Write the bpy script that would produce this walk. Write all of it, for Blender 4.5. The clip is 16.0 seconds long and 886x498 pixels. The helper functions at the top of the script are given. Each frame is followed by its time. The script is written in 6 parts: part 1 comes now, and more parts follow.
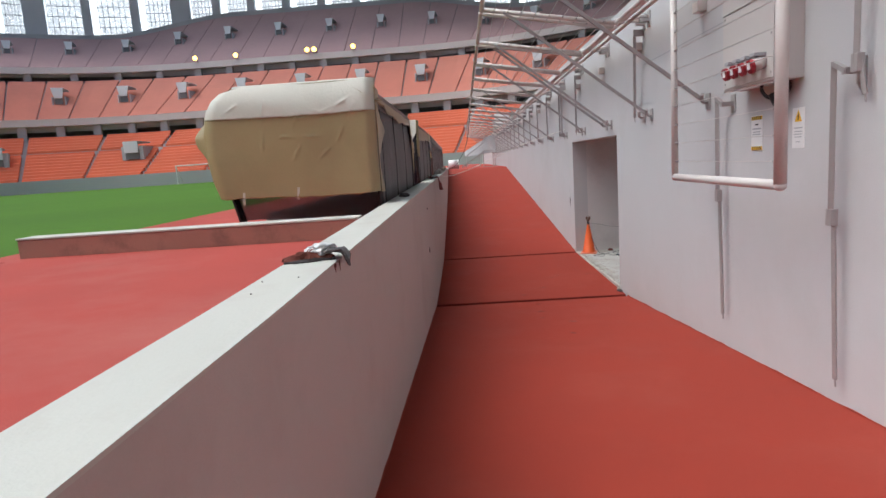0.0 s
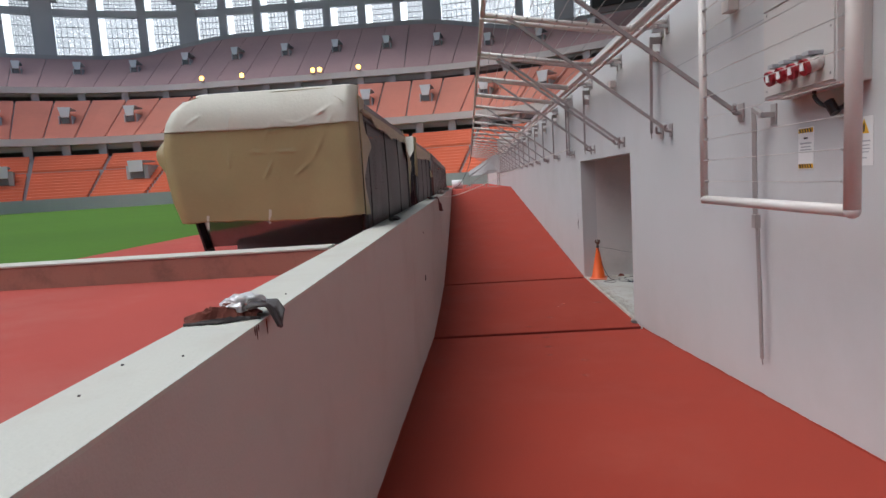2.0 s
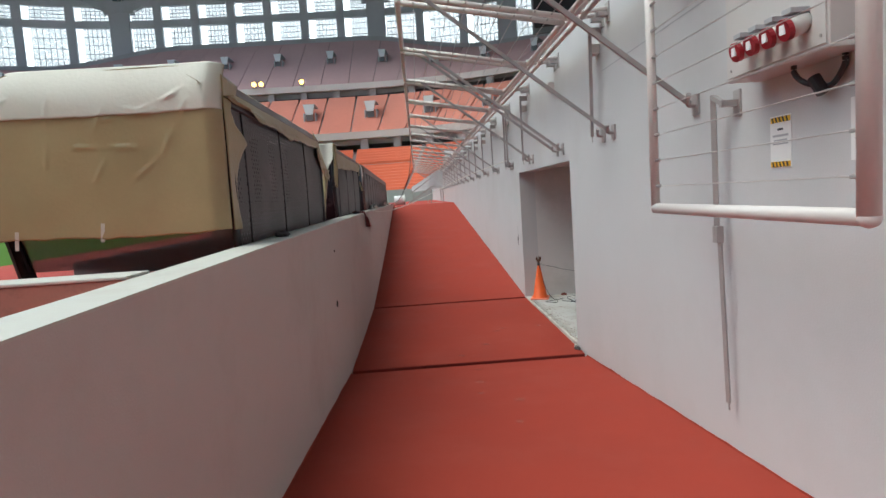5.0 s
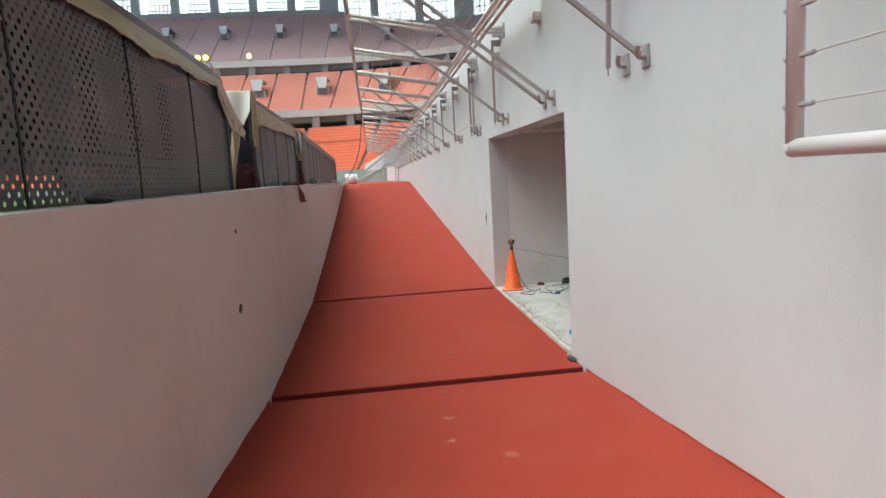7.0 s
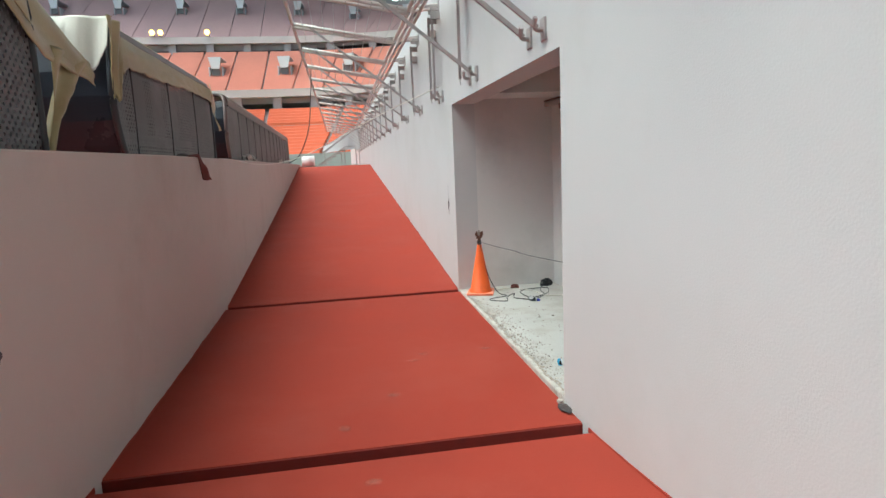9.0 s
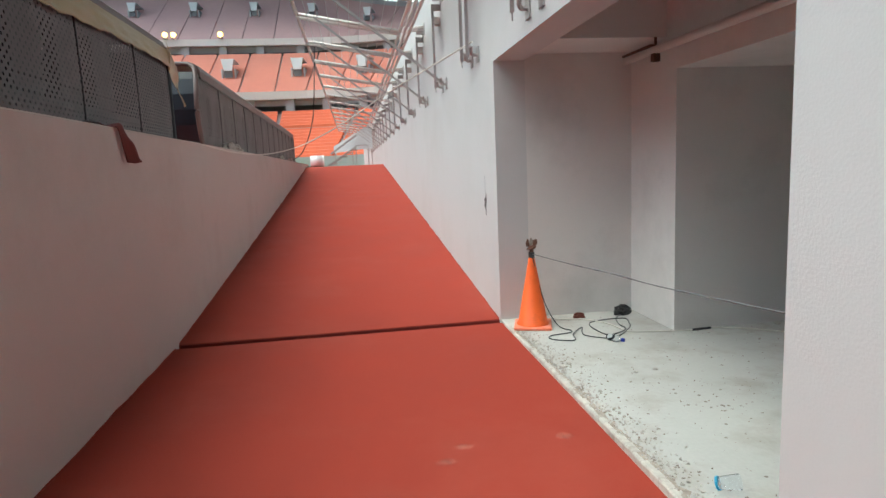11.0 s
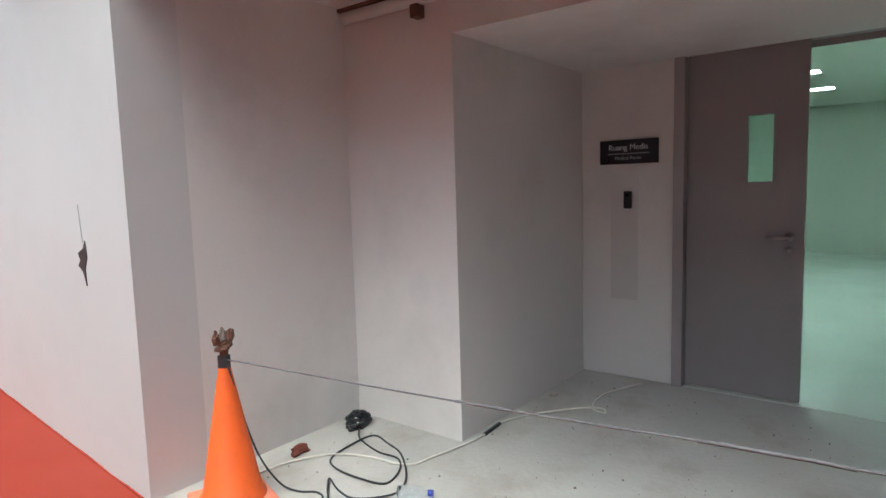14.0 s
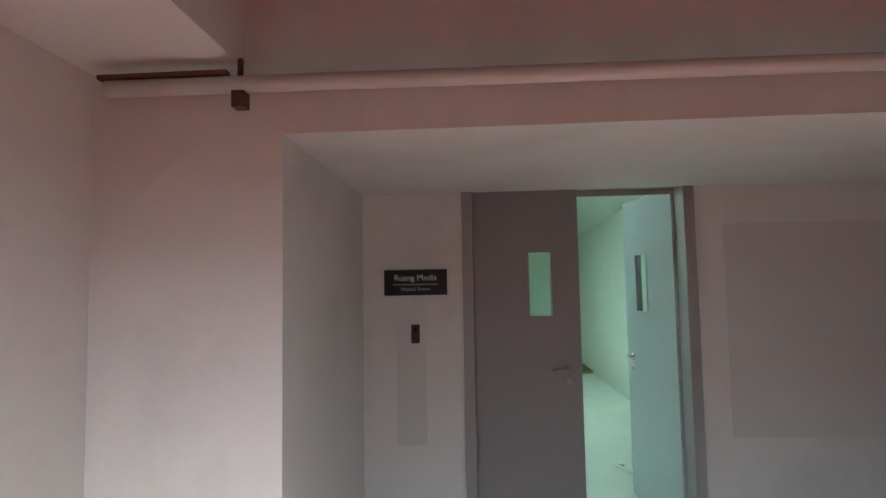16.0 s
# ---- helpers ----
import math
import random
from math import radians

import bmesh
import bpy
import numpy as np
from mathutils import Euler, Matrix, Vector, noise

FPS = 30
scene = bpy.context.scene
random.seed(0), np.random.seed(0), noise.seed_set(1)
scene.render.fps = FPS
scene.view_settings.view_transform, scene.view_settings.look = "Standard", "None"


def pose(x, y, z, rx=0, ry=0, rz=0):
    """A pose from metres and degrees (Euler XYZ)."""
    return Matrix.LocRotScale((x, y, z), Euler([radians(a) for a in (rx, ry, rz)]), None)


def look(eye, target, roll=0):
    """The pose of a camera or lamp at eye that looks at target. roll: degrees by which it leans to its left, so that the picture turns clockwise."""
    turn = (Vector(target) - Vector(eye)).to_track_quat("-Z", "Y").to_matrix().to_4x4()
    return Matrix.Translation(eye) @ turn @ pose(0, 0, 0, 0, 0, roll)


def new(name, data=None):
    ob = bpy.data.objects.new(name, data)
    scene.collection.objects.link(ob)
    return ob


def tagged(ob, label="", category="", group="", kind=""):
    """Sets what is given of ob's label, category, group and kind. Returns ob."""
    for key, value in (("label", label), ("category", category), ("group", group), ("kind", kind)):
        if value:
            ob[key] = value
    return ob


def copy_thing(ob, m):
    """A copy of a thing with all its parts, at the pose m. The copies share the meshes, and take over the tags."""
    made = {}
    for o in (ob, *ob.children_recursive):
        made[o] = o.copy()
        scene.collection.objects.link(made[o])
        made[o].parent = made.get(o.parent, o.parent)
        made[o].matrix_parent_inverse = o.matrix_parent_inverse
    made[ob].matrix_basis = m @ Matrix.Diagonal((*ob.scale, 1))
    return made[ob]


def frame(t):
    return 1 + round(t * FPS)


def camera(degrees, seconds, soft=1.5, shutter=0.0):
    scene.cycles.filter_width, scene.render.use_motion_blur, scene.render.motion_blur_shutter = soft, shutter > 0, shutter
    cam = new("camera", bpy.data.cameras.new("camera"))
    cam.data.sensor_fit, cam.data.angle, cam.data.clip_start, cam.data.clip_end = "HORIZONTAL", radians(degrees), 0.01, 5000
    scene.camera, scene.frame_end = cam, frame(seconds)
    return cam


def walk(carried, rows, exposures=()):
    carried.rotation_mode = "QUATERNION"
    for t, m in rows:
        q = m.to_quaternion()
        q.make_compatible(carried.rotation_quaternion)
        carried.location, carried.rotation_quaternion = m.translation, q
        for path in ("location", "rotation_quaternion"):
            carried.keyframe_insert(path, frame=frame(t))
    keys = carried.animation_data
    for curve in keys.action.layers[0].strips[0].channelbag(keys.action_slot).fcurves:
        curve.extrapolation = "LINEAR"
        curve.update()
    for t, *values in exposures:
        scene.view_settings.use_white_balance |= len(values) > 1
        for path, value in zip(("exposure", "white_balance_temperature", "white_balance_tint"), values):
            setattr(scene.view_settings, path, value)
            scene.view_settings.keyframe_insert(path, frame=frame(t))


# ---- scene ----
cam = camera(73.2, 16.0)
PATH = [
    (0, (-0.045, 1.414, 1.476), (-0.131, 3.389, 1.168), -3.9),
    (0.5, (0.062, 1.651, 1.459), (-0.029, 3.625, 1.152), -3.4),
    (1, (0.087, 1.862, 1.442), (0.0, 3.836, 1.131), -3.2),
    (1.5, (0.023, 2.07, 1.452), (-0.07, 4.049, 1.177), -3.3),
    (2, (0.027, 2.2, 1.456), (-0.071, 4.183, 1.214), -3.7),
    (2.5, (0.039, 2.226, 1.526), (-0.055, 4.221, 1.435), -3.8),
    (3, (0.071, 2.235, 1.547), (-0.023, 4.233, 1.504), -3.5),
    (3.5, (0.146, 2.311, 1.514), (0.059, 4.308, 1.464), -3.1),
    (4, (0.254, 2.509, 1.45), (0.222, 4.508, 1.383), -3.1),
    (4.5, (0.321, 2.853, 1.385), (0.385, 4.847, 1.245), -3.4),
    (4.7, (0.338, 3.009, 1.367), (0.408, 5.001, 1.201), -3.6),
    (7, (0.461, 5.262, 1.118), (0.682, 7.232, 0.855), -3.3),
    (7.5, (0.541, 5.724, 1.029), (0.822, 7.687, 0.774), -3.0),
    (8, (0.7, 6.236, 0.972), (1.015, 8.19, 0.685), -2.3),
    (8.2, (0.736, 6.407, 0.975), (1.079, 8.352, 0.661), -2.8),
    (10.3, (1.074, 8.659, 0.782), (1.358, 10.616, 0.481), -1.7),
    (10.5, (1.063, 8.891, 0.752), (1.352, 10.85, 0.471), -2.5),
    (11, (1.055, 9.411, 0.692), (1.337, 11.37, 0.397), -2.4),
    (11.5, (1.079, 9.959, 0.659), (1.308, 11.922, 0.351), -2.2),
    (12, (1.081, 10.5, 0.599), (1.3, 12.464, 0.291), -2.8),
    (12.5, (1.101, 11.039, 0.546), (1.375, 13.001, 0.271), -2.6),
    (13, (1.089, 11.533, 0.561), (1.584, 13.448, 0.268), -2.0),
    (13.5, (1.049, 11.958, 0.579), (2.129, 13.609, 0.247), -0.9),
    (13.9, (1.151, 12.124, 0.564), (2.657, 13.417, 0.316), -0.5),
    (14, (1.16, 12.236, 0.58), (2.728, 13.457, 0.361), -1.2),
    (14.5, (1.198, 12.618, 0.594), (2.976, 13.524, 0.462), -0.8),
    (15, (1.244, 12.913, 0.649), (3.147, 13.529, 0.608), 0.0),
    (15.5, (1.351, 13.15, 0.694), (3.304, 13.55, 0.845), -0.1),
    (16, (1.393, 13.348, 0.714), (3.383, 13.489, 0.856), -0.4),
]
LEVEL = pose(0, 10, 0) @ pose(0, 0, 0, 0.6) @ pose(0, -10, 0)      # sets the coping and the pitch level
EXPOSURES = [(0.0, 0.16, 5600, 4), (0.5, 0.33, 5600, 3), (1.0, 0.36, 5600, 3), (1.5, 0.05, 5600, 4), (1.9, -0.05, 5600, 4), (2.6, -0.85, 5600, 7), (3.4, -0.98, 5600, 7), (4.0, -0.42, 5600, 4), (4.5, -0.2, 5600, 0), (4.9, 0.1, 5550, -3), (7.0, 0.55, 5550, -7), (8.0, 0.72, 5550, -8), (10.5, 0.63, 5550, -7), (11.5, 0.75, 5550, -8), (12.5, 0.95, 5500, -8), (13.2, 0.9, 5500, -7), (14.2, 0.82, 5600, -2), (15.0, 0.9, 5600, -2), (15.5, 1.02, 5600, -3), (16.0, 1.14, 5600, -4)]
walk(cam, [(t, LEVEL @ look(eye, target, roll)) for t, eye, target, roll in PATH], EXPOSURES)

# ---------------- world, sun, light ----------------
world = bpy.data.worlds.new("world")
scene.world = world
world.use_nodes = True
wn = world.node_tree
sky = wn.nodes.new("ShaderNodeTexSky")
sky.sky_type = "NISHITA"
sky.sun_disc = False
sky.sun_elevation = radians(64)
sky.sun_rotation = radians(258)
sky.air_density = 1.2
sky.dust_density = 8.0
wn.links.new(sky.outputs[0], wn.nodes["Background"].inputs[0])
wn.nodes["Background"].inputs[1].default_value = 0.15
sun_data = bpy.data.lights.new("sun", "SUN")
sun_data.energy, sun_data.angle, sun_data.color = 0.9, radians(60), (1.0, 0.98, 0.95)
sun = new("sun", sun_data)
sun.matrix_world = look((-54, 0, 112), (0, 12, 0))


# ---------------- materials ----------------
def mat(name, color, rough=0.7, vary=0.12, scale=3.0, fine=60.0, bump=0.15, metal=0.0, dirt=None, dirt_amt=0.3, dirt_scale=1.2, spec=0.5, island=0.0, stretch=(1, 1, 1)):
    """Painted or raw surface: two scales of tone, stains of their own shape, fine relief."""
    m = bpy.data.materials.new(name)
    m.use_nodes = True
    t = m.node_tree
    n, l = t.nodes, t.links
    b = n["Principled BSDF"]
    b.inputs["Roughness"].default_value, b.inputs["Metallic"].default_value = rough, metal
    b.inputs["Specular IOR Level"].default_value = spec
    co = n.new("ShaderNodeTexCoord")
    mp = n.new("ShaderNodeMapping")
    mp.inputs["Scale"].default_value = stretch
    l.new(co.outputs["Object"], mp.inputs[0])
    big, small = n.new("ShaderNodeTexNoise"), n.new("ShaderNodeTexNoise")
    big.inputs["Scale"].default_value, big.inputs["Detail"].default_value = scale, 6
    small.inputs["Scale"].default_value, small.inputs["Detail"].default_value = fine, 3
    for s in (big, small):
        l.new(mp.outputs[0], s.inputs["Vector"])
    mix = n.new("ShaderNodeMix")
    mix.data_type = "RGBA"
    c = Vector(color[:3])
    mix.inputs[6].default_value = (*(c * (1 - vary)), 1)
    mix.inputs[7].default_value = (*(c * (1 + vary)), 1)
    add = n.new("ShaderNodeMath")
    add.operation = "MULTIPLY_ADD"
    add.inputs[1].default_value, add.inputs[2].default_value = 0.35, -0.17
    l.new(small.outputs["Fac"], add.inputs[0])
    add2 = n.new("ShaderNodeMath")
    add2.operation = "ADD"
    add2.use_clamp = True
    l.new(add.outputs[0], add2.inputs[0])
    l.new(big.outputs["Fac"], add2.inputs[1])
    l.new(add2.outputs[0], mix.inputs[0])
    out = mix.outputs[2]
    if dirt:
        dn, ramp, dm = n.new("ShaderNodeTexNoise"), n.new("ShaderNodeValToRGB"), n.new("ShaderNodeMix")
        dn.inputs["Scale"].default_value, dn.inputs["Detail"].default_value, dn.inputs["Roughness"].default_value = dirt_scale, 9, 0.65
        l.new(mp.outputs[0], dn.inputs["Vector"])
        ramp.color_ramp.elements[0].position, ramp.color_ramp.elements[1].position = 0.5, 0.72
        ramp.color_ramp.elements[1].color = (dirt_amt, dirt_amt, dirt_amt, 1)
        l.new(dn.outputs["Fac"], ramp.inputs[0])
        dm.data_type = "RGBA"
        l.new(ramp.outputs[0], dm.inputs[0])
        l.new(out, dm.inputs[6])
        dm.inputs[7].default_value = (*dirt, 1)
        out = dm.outputs[2]
    if island:
        info, hs = n.new("ShaderNodeObjectInfo"), n.new("ShaderNodeHueSaturation")
        mr = n.new("ShaderNodeMapRange")
        mr.inputs[3].default_value, mr.inputs[4].default_value = 1 - island, 1 + island
        l.new(info.outputs["Random"], mr.inputs[0])
        l.new(mr.outputs[0], hs.inputs["Value"])
        l.new(out, hs.inputs["Color"])
        out = hs.outputs[0]
    l.new(out, b.inputs["Base Color"])
    rr = n.new("ShaderNodeMapRange")
    rr.inputs[3].default_value, rr.inputs[4].default_value = max(0.02, rough - 0.1), min(1, rough + 0.1)
    l.new(big.outputs["Fac"], rr.inputs[0])
    l.new(rr.outputs[0], b.inputs["Roughness"])
    if bump:
        bp = n.new("ShaderNodeBump")
        bp.inputs["Strength"].default_value, bp.inputs["Distance"].default_value = bump, 0.01
        l.new(small.outputs["Fac"], bp.inputs["Height"])
        l.new(bp.outputs[0], b.inputs["Normal"])
    return m


def glow(name, color, power):
    m = bpy.data.materials.new(name)
    m.use_nodes = True
    b = m.node_tree.nodes["Principled BSDF"]
    b.inputs["Base Color"].default_value = (*color, 1)
    b.inputs["Emission Color"].default_value = (*color, 1)
    b.inputs["Emission Strength"].default_value = power
    return m


def see_through(name, color, share, scale, rough=0.5, stretch=(1, 1, 1)):
    """A screen with fine openings: part solid, part open."""
    m = bpy.data.materials.new(name)
    m.use_nodes = True
    t = m.node_tree
    n, l = t.nodes, t.links
    b = n["Principled BSDF"]
    b.inputs["Base Color"].default_value = (*color, 1)
    b.inputs["Roughness"].default_value = rough
    co, mp, no, ra = n.new("ShaderNodeTexCoord"), n.new("ShaderNodeMapping"), n.new("ShaderNodeTexNoise"), n.new("ShaderNodeValToRGB")
    mp.inputs["Scale"].default_value = stretch
    l.new(co.outputs["Object"], mp.inputs[0])
    l.new(mp.outputs[0], no.inputs["Vector"])
    no.inputs["Scale"].default_value, no.inputs["Detail"].default_value = scale, 4
    ra.color_ramp.elements[0].position, ra.color_ramp.elements[1].position = share - 0.08, share + 0.08
    l.new(no.outputs["Fac"], ra.inputs[0])
    tr, mx = n.new("ShaderNodeBsdfTransparent"), n.new("ShaderNodeMixShader")
    l.new(ra.outputs[0], mx.inputs[0])
    l.new(tr.outputs[0], mx.inputs[1])
    tl, half = n.new("ShaderNodeBsdfTranslucent"), n.new("ShaderNodeMixShader")
    tl.inputs[0].default_value = (0.8, 0.8, 0.8, 1)
    half.inputs[0].default_value = 0.6
    l.new(b.outputs[0], half.inputs[1])
    l.new(tl.outputs[0], half.inputs[2])
    l.new(half.outputs[0], mx.inputs[2])
    l.new(mx.outputs[0], n["Material Output"].inputs["Surface"])
    return m


def glass(name, color, rough=0.03, alpha=1.0):
    m = bpy.data.materials.new(name)
    m.use_nodes = True
    b = m.node_tree.nodes["Principled BSDF"]
    b.inputs["Base Color"].default_value = (*color, 1)
    b.inputs["Roughness"].default_value = rough
    b.inputs["Transmission Weight"].default_value = 1.0
    b.inputs["IOR"].default_value = 1.1
    return m


RED = mat("red_rubber_coating", (0.305, 0.041, 0.024), 0.85, 0.14, 1.3, 220, 0.3, dirt=(0.42, 0.12, 0.085), dirt_amt=0.18, dirt_scale=0.9, spec=0.25)
RED_OLD = mat("dusty_red_coating", (0.4, 0.076, 0.062), 0.9, 0.14, 1.1, 200, 0.25, dirt=(0.46, 0.22, 0.19), dirt_amt=0.3, dirt_scale=0.8, spec=0.2)
RED_EDGE = mat("cut_rubber_edge", (0.17, 0.016, 0.01), 0.95, 0.3, 8, 120, 0.4)
WALL = mat("white_wall_paint", (0.572, 0.57, 0.574), 0.75, 0.05, 0.7, 90, 0.12, dirt=(0.46, 0.44, 0.42), dirt_amt=0.35, dirt_scale=0.55, spec=0.3)
PARAPET = mat("warm_white_wall_paint", (0.56, 0.515, 0.485), 0.8, 0.06, 0.8, 110, 0.15, dirt=(0.34, 0.27, 0.24), dirt_amt=0.3, dirt_scale=0.8, spec=0.25)
# kerb faces are red-brown with dark dirt, below a separate white top
KERB = mat("red_brown_kerb_face", (0.4, 0.2, 0.15), 0.85, 0.12, 1.5, 90, 0.2, dirt=(0.1, 0.07, 0.06), dirt_amt=0.6, dirt_scale=4.0)
CAP = mat("white_coping_paint", (0.55, 0.55, 0.5), 0.7, 0.06, 1.6, 80, 0.15, dirt=(0.42, 0.36, 0.31), dirt_amt=0.35, dirt_scale=2.2)
NICHE = mat("lobby_wall_paint", (0.69, 0.665, 0.65), 0.7, 0.06, 0.9, 70, 0.1, dirt=(0.4, 0.38, 0.37), dirt_amt=0.45, dirt_scale=0.7, spec=0.3)
LOBBY_FLOOR = mat("dusty_concrete_screed", (0.47, 0.465, 0.44), 0.85, 0.16, 1.5, 45, 0.35, dirt=(0.3, 0.24, 0.19), dirt_amt=0.5, dirt_scale=2.6)
RUBBLE = mat("crumbled_mortar", (0.52, 0.49, 0.44), 0.95, 0.35, 14, 60, 0.6, dirt=(0.22, 0.16, 0.12), dirt_amt=0.8, dirt_scale=9)
CONCRETE = mat("grey_concrete", (0.44, 0.43, 0.44), 0.85, 0.1, 0.25, 6, 0.15)
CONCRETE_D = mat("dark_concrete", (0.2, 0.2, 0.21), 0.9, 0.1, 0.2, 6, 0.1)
GRASS = mat("pitch_turf", (0.08, 0.165, 0.024), 0.95, 0.3, 0.12, 9, 0.6, spec=0.1)
SEAT = mat("orange_plastic_seats", (0.68, 0.15, 0.06), 0.55, 0.14, 0.12, 1.4, 0.0)
# distance haze is put into the next two seat colours, more in the upper tier
SEAT_MID_HAZE = mat("hazed_orange_plastic_seats", (0.66, 0.255, 0.18), 0.6, 0.14, 0.12, 1.4, 0.0)
SEAT_FAR_HAZE = mat("haze_greyed_plastic_seats", (0.54, 0.36, 0.35), 0.7, 0.14, 0.1, 1.2, 0.0)
STEEL_W = mat("white_painted_steel", (0.66, 0.61, 0.58), 0.45, 0.06, 6, 60, 0.05)
STEEL_G = mat("galvanised_steel", (0.4, 0.375, 0.365), 0.45, 0.12, 9, 70, 0.08, metal=0.25)
TARP = mat("cream_tarpaulin", (0.37, 0.3, 0.155), 0.34, 0.1, 2.2, 40, 0.2, dirt=(0.3, 0.23, 0.12), dirt_amt=0.4, dirt_scale=1.6)
# pale cloth; also paints the sky light along the first tarpaulin's top
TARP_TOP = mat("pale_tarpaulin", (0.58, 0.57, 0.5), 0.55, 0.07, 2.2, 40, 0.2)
PERF = mat("charcoal_metal_panel", (0.12, 0.11, 0.112), 0.5, 0.2, 2.0, 50, 0.1, metal=0.3, dirt=(0.3, 0.27, 0.27), dirt_amt=0.4, dirt_scale=1.5)
BLACK = mat("black_rubber", (0.018, 0.018, 0.022), 0.35, 0.2, 5, 40, 0.05)
BLACK_GLOSS = mat("black_acrylic", (0.012, 0.013, 0.016), 0.1, 0.2, 2, 30, 0.0)
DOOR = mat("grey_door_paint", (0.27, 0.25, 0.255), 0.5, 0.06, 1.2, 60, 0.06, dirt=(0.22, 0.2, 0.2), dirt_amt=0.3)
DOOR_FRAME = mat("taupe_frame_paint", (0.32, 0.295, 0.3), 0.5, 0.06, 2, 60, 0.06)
# the open leaf is set paler than the closed one
DOOR_PALE = mat("pale_door_leaf", (0.5, 0.56, 0.58), 0.45, 0.05, 1.5, 60, 0.05)
ROOM = mat("clinic_wall_paint", (0.64, 0.67, 0.6), 0.6, 0.06, 0.8, 60, 0.05)
ROOM_FLOOR = mat("clinic_vinyl_floor", (0.7, 0.73, 0.68), 0.2, 0.06, 1.2, 40, 0.03)
CONE = mat("orange_cone_rubber", (0.85, 0.135, 0.02), 0.5, 0.08, 6, 60, 0.06, dirt=(0.4, 0.1, 0.04), dirt_amt=0.45, dirt_scale=8)
CONE_BASE = mat("faded_cone_rubber", (0.8, 0.22, 0.12), 0.6, 0.1, 6, 60, 0.08, dirt=(0.6, 0.4, 0.33), dirt_amt=0.5, dirt_scale=9)
SIGN_B = mat("black_sign_plate", (0.012, 0.013, 0.02), 0.3, 0.1, 4, 40, 0.0)
LETTER = mat("white_lettering", (0.75, 0.75, 0.75), 0.5, 0.02, 4, 40, 0.0)
LETTER_DIM = mat("grey_lettering", (0.45, 0.45, 0.47), 0.5, 0.02, 4, 40, 0.0)
CHROME = mat("brushed_handle", (0.5, 0.46, 0.44), 0.3, 0.05, 8, 60, 0.0, metal=0.9)
PANEL = mat("panel_box_enamel", (0.56, 0.53, 0.51), 0.4, 0.04, 2, 50, 0.03)
SOCKET_R = mat("red_socket_plastic", (0.3, 0.015, 0.025), 0.35, 0.1, 6, 50, 0.0)
PAPER = mat("white_paper", (0.78, 0.77, 0.76), 0.7, 0.03, 5, 50, 0.0)
YELLOW = mat("yellow_print", (0.75, 0.45, 0.02), 0.6, 0.05, 5, 50, 0.0)
INK = mat("black_print", (0.03, 0.03, 0.03), 0.6, 0.05, 5, 50, 0.0)
CORD = mat("grey_string", (0.16, 0.155, 0.16), 0.8, 0.4, 30, 80, 0.2)
INK_GREY = mat("grey_print", (0.4, 0.4, 0.42), 0.6, 0.05, 5, 50, 0.0)
WHITE_CABLE = mat("white_cable_sheath", (0.68, 0.66, 0.6), 0.5, 0.1, 12, 60, 0.0)
BLACK_CABLE = mat("black_cable_sheath", (0.03, 0.03, 0.035), 0.5, 0.2, 12, 60, 0.0)
WIRE = mat("steel_wire", (0.6, 0.57, 0.55), 0.4, 0.1, 12, 60, 0.0, metal=0.5)
RUST = mat("rusty_steel", (0.12, 0.055, 0.035), 0.85, 0.35, 20, 90, 0.4)
GRIME = mat("grimy_zinc", (0.3, 0.27, 0.24), 0.5, 0.35, 25, 90, 0.4, metal=0.4, dirt=(0.1, 0.06, 0.04), dirt_amt=0.8, dirt_scale=18)
MUD = mat("red_brown_rag", (0.17, 0.05, 0.034), 0.95, 0.4, 14, 90, 0.5)
FOIL = mat("silver_foil", (0.7, 0.7, 0.7), 0.3, 0.15, 14, 80, 0.4, metal=0.6)
DARK_RAG = mat("dark_wet_rag", (0.05, 0.04, 0.04), 0.6, 0.4, 14, 90, 0.4)
STRAP = mat("dark_red_strap", (0.13, 0.025, 0.02), 0.8, 0.35, 14, 90, 0.4)
ROOF = mat("roof_underside", (0.085, 0.145, 0.175), 0.9, 0.2, 0.05, 2, 0.0)
SCREEN = mat("dark_led_screen", (0.012, 0.012, 0.014), 0.6, 0.1, 0.2, 2, 0.0)
LED = glow("white_led_tube", (0.8, 1.0, 0.86), 26.0)
FLOOD = glow("warm_floodlight_lens", (1.0, 0.47, 0.07), 9.0)
FACADE = see_through("perforated_facade_screen", (0.5, 0.5, 0.5), 0.47, 34.0, stretch=(1, 1, 1))
PANE = glass("door_glass", (0.85, 0.95, 0.9))


# ---------------- mesh helpers ----------------
def mesh_of(name, bm, material, smooth=False):
    me = bpy.data.meshes.new(name)
    bmesh.ops.recalc_face_normals(bm, faces=bm.faces)
    if smooth:
        for f in bm.faces:
            f.smooth = True
    bm.to_mesh(me)
    bm.free()
    for m in (material if isinstance(material, (list, tuple)) else [material]):
        me.materials.append(m)
    return me


def part(name, bm, material, parent=None, label="", smooth=False):
    ob = new(name, mesh_of(name, bm, material, smooth))
    if parent:
        ob.parent = parent
    if label:
        ob["label"] = label
    return ob


def thing(name, label, category, group="", at=(0, 0, 0), turn=(0, 0, 0)):
    ob = new(name)
    ob.empty_display_size = 0.1
    ob.matrix_basis = pose(*at, *turn)
    return tagged(ob, label, category, group)


def setting(name, bm, material, label, category="wall", smooth=False):
    return tagged(part(name, bm, material, None, "", smooth), label, category, kind="structure")


